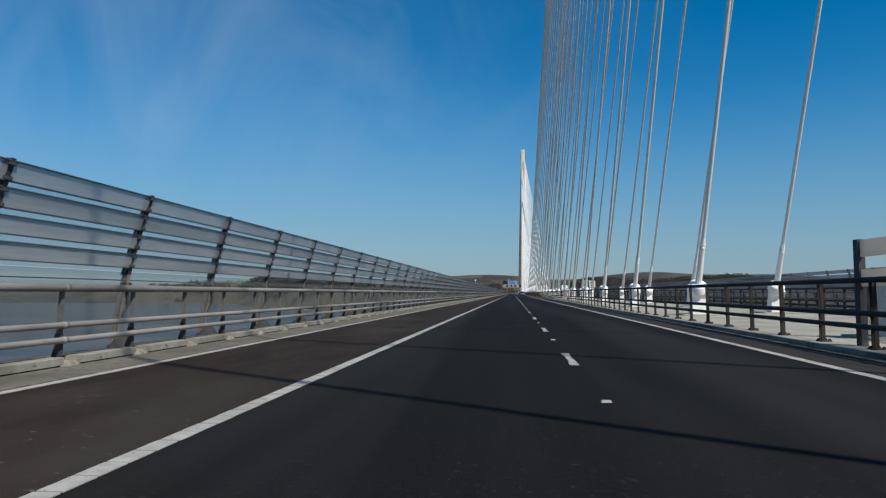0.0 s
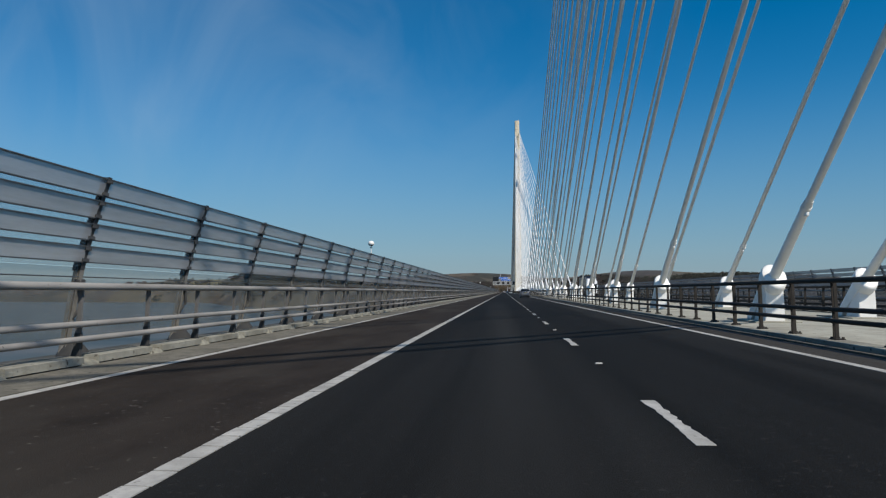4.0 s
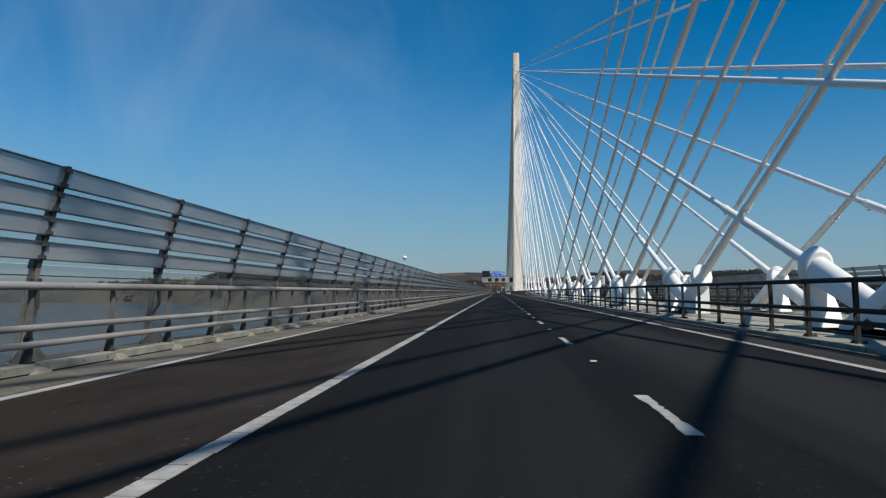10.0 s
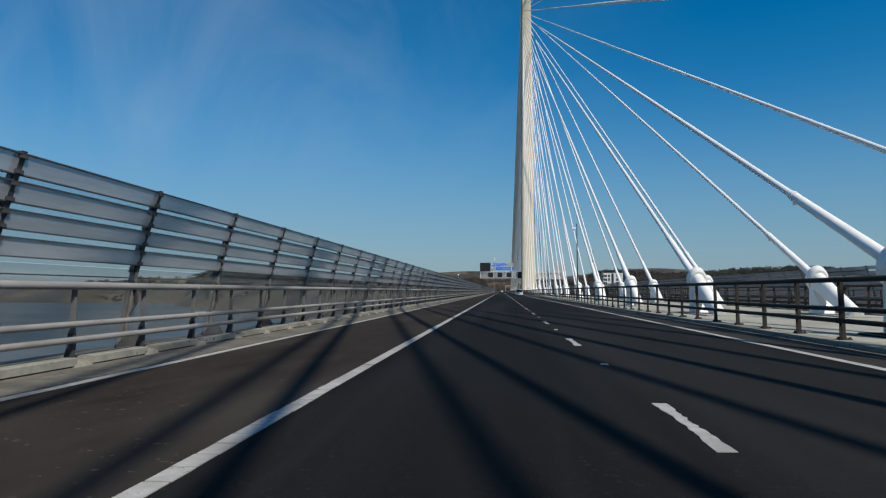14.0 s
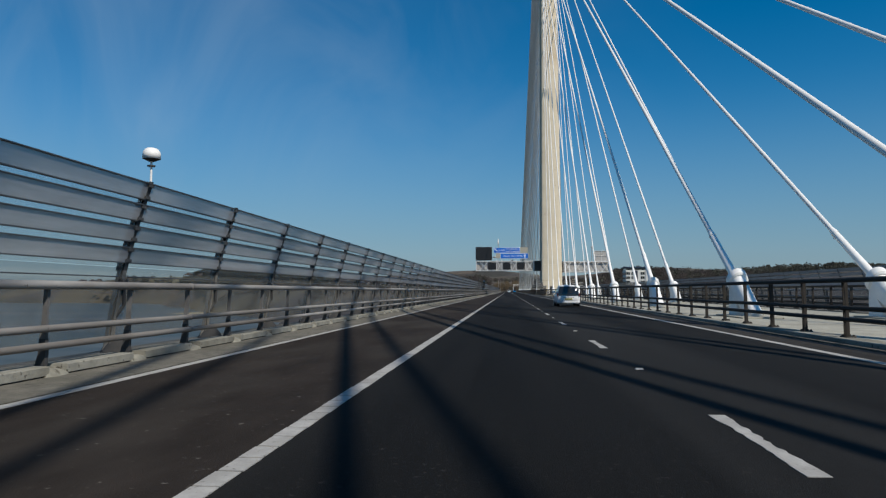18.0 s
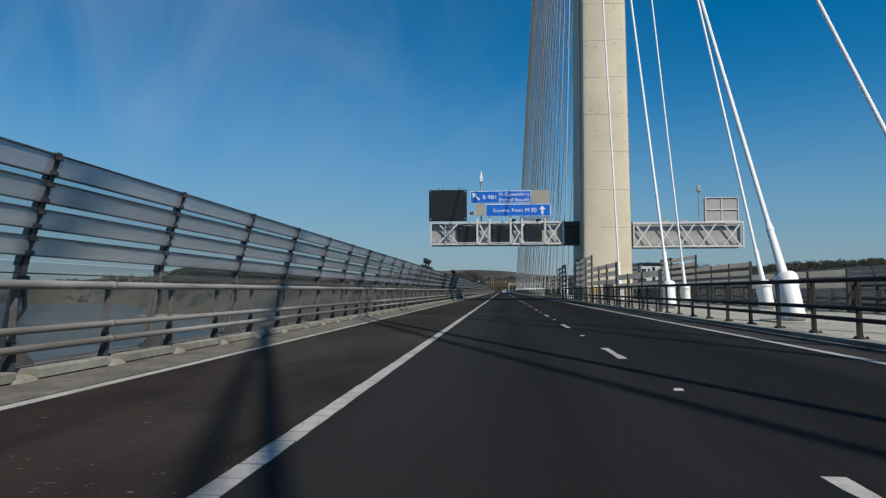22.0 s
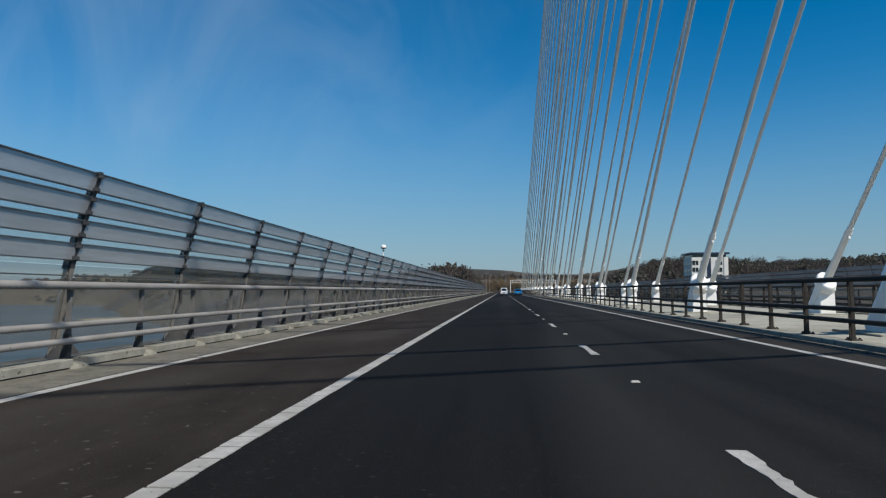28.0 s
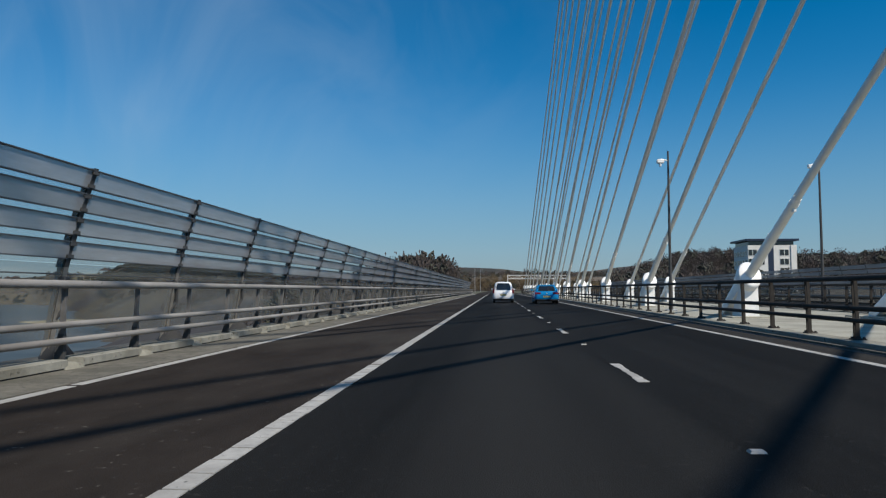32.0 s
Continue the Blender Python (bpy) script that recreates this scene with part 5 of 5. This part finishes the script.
wood("evergreen_woodland", "dark evergreen woodland along the hill crest", [
    (330, 1330, 160, 80, 330, 8, 11), (560, 1420, 150, 130, 230, 8, 11), (40, 1765, 560, 50, 420, 4, 6), (-930, 2400, 260, 110, 800, 12, 17), (-560, 2080, 120, 70, 260, 10, 15), (-740, 2150, 200, 120, 750, 10, 15), (-730, 2090, 130, 80, 260, 11, 18),
    (-1150, 2700, 260, 120, 150, 12, 18)], 6, 1)


def field(name, label, material, cx, cy, rx, ry):
    bm = B()
    n = 14
    g = [[bm.verts.new((cx + rx * (2 * i / n - 1), cy + ry * (2 * j / n - 1), land(cx + rx * (2 * i / n - 1), cy + ry * (2 * j / n - 1)) + 0.7)) for i in range(n + 1)]
         for j in range(n + 1)]
    for r0, r1 in zip(g, g[1:]):
        for i in range(n):
            bm.faces.new((r0[i], r0[i + 1], r1[i + 1], r1[i]))
    tagged(part(name, bm, material, smooth=True), label, "field", "", "structure")


field("field_north_west", "yellow-green field on the hillside", FIELDY, -560, 2190, 95, 70)
field("field_north", "pale ploughed field below the ridge", FIELDT, 85, 1580, 70, 55)
field("field_ridge", "pale brown field on the ridge", FIELDT, -60, 1690, 90, 35)
field("field_west", "pale field above the shore", FIELDY, -1150, 2760, 150, 70)


def house(at, w, l, h, rz):
    th = thing("house", "small white gabled house near the shore", "house", at=at, group="shore houses", rz=rz)
    bm = B()
    box(bm, (-w / 2, -l / 2, -2), (w / 2, l / 2, h))
    part("wall", bm, PAINTWALL, th)
    bm = B()
    loft(bm, [[(-w / 2 - 0.3, y, h), (w / 2 + 0.3, y, h), (0, y, h + w * 0.4)] for y in (-l / 2 - 0.3, l / 2 + 0.3)])
    part("roof", bm, NAVY, th, "dark slate roof")
    for y in (-l / 4, l / 4):
        for z in (0.9, 3.4):
            for sx in (-1, 1):
                bm = B()
                box(bm, (sx * w / 2 - 0.06, y - 0.6, z), (sx * w / 2 + 0.06, y + 0.6, z + 1.3))
                part("window", bm, GLASS, th)


rnd = random.Random(12)
for k in range(14):
    x, y = rnd.uniform(-430, -270), rnd.uniform(1790, 1900)
    house((x, y, land(x, y)), rnd.uniform(7, 9), rnd.uniform(9, 16), 5.5, rnd.uniform(0, 180))

rnd = random.Random(9)
bm = B()
for k in range(420):
    x, y = rnd.uniform(-3200, 2600), rnd.uniform(1700, 4300)
    if abs(x - XC) < 60 or land(x, y) < -38:
        continue
    r = rnd.uniform(12, 34)
    z = land(x, y)
    for j in range(7):
        c = Vector((x + rnd.uniform(-1.6, 1.6) * r, y + rnd.uniform(-0.5, 0.5) * r, z + rnd.uniform(1, 5)))
        vs = [bm.verts.new(c + Vector(v) * rnd.uniform(0.3, 0.6) * r) for v in ((1, 0, -0.2), (-0.6, 0.9, -0.2), (-0.5, -0.9, -0.2), (0.1, 0, 0.35), (0.3, 0.5, 0.3))]
        for f in ((0, 1, 3), (1, 2, 3), (0, 2, 3), (0, 1, 4)):
            bm.faces.new([vs[i] for i in f])
tagged(part("far_hedgerows", bm, BARE), "distant hedgerows and copses on the farmland", "hedgerow", "", "stuff")

# White building on the hill
bd = thing("office_building", "white square building with rows of windows and a flat dark roof", "building", at=(126, 1136, 0))
zb = -6.0
bm = B()
box(bm, (-10.5, -9, zb), (10.5, 9, 21.5))
wall = part("wall", bm, PAINTWALL, bd)
bm = B()
box(bm, (-11.8, -10.2, 23.4), (11.8, 10.2, 24.4), 0.1)
part("roof", bm, NAVY, bd, "dark overhanging flat roof")
bm = B()
box(bm, (-10, -8.4, 21.5), (10, 8.4, 23.4))
part("top_storey", bm, GLASS, bd, "glazed top storey")
for r in range(4):                              # stacked corner windows, a few small ones, and a row on the side
    z0 = 4.0 + 4.2 * r
    for u, hw in ((-8.4, 1.9), (5.6, 2.0)) + (((-4.2, 1.0),) if r in (2, 3) else ()):
        bm = B()
        box(bm, (u - hw, -9.12, z0), (u + hw, -8.9, z0 + 3.1))
        w = part("window", bm, PAINTWALL, bd)
        for sx in (-1, 1):
            bm = B()
            box(bm, (u + sx * hw / 2 - hw * 0.44, -9.16, z0 + 0.2), (u + sx * hw / 2 + hw * 0.44, -9.10, z0 + 2.85))
            part("pane", bm, GLASS, w)
    for c in range(5):
        v = -7.0 + 14.0 * c / 4
        bm = B()
        box(bm, (-10.62, v - 1.3, z0), (-10.4, v + 1.3, z0 + 2.5))
        w = part("window", bm, PAINTWALL, bd)
        bm = B()
        box(bm, (-10.65, v - 1.1, z0 + 0.15), (-10.60, v + 1.1, z0 + 2.35))
        part("pane", bm, GLASS, w)
bm = B()
box(bm, (-1.6, -9.06, 1.0), (0.9, -8.9, 21.0))
part("recess", bm, NAVY, bd, "dark full-height recess in the front wall")
bm = B()
box(bm, (8.4, -9.5, zb), (10.9, -8.95, 21.5), 0.05)
part("corner_pier", bm, PAINTWALL, bd)

# Portal gantry, poles and small sign past the bridge
pg = thing("portal_gantry", "pale steel portal gantry across the far carriageway", "gantry", at=(0, 1085, 0))
for z in (5.6, 7.0):
    bm = B()
    box(bm, (5.0, -0.12, z - 0.12), (30, 0.12, z + 0.12))
    part("chord", bm, FRAMEM, pg)
for k in range(12):
    bm = B()
    xa = 5.2 + 24.6 * k / 12
    tube(bm, (xa, 0, 5.6 if k % 2 else 7.0), (xa + 2.05, 0, 7.0 if k % 2 else 5.6), 0.07, seg=6)
    part("diagonal", bm, FRAMEM, pg)
for x in (5.0, 30.0):
    bm = B()
    box(bm, (x - 0.2, -0.2, -0.6), (x + 0.2, 0.2, 7.1))
    part("leg", bm, FRAMEM, pg)
for x, y in ((-9.0, 1105), (-8.0, 1165)):
    lp = thing("lamp_post", "tall pale steel lamp post on the verge", "lamp post", at=(x, y, -0.4), group="lamp posts")
    bm = B()
    tube(bm, (0, 0, 0), (0, 0, 12), 0.12, 0.07, seg=8)
    part("pole", bm, GALV, lp)
    bm = B()
    box(bm, (-0.05, -0.1, 11.9), (1.2, 0.1, 12.05), 0.03)
    part("lamp_head", bm, GALV, lp)
ss = thing("road_sign", "small pale road sign on two posts", "road sign", at=(-9.5, 1020, -0.4))
bm = B()
box(bm, (-1.0, -0.03, 1.6), (1.0, 0.03, 3.4), 0.02)
part("plate", bm, SIGNWHITE, ss)
for x in (-0.7, 0.6):
    bm = B()
    tube(bm, (x, 0.06, -0.1), (x, 0.06, 3.3), 0.05, seg=8)
    part("post", bm, GALV, ss)
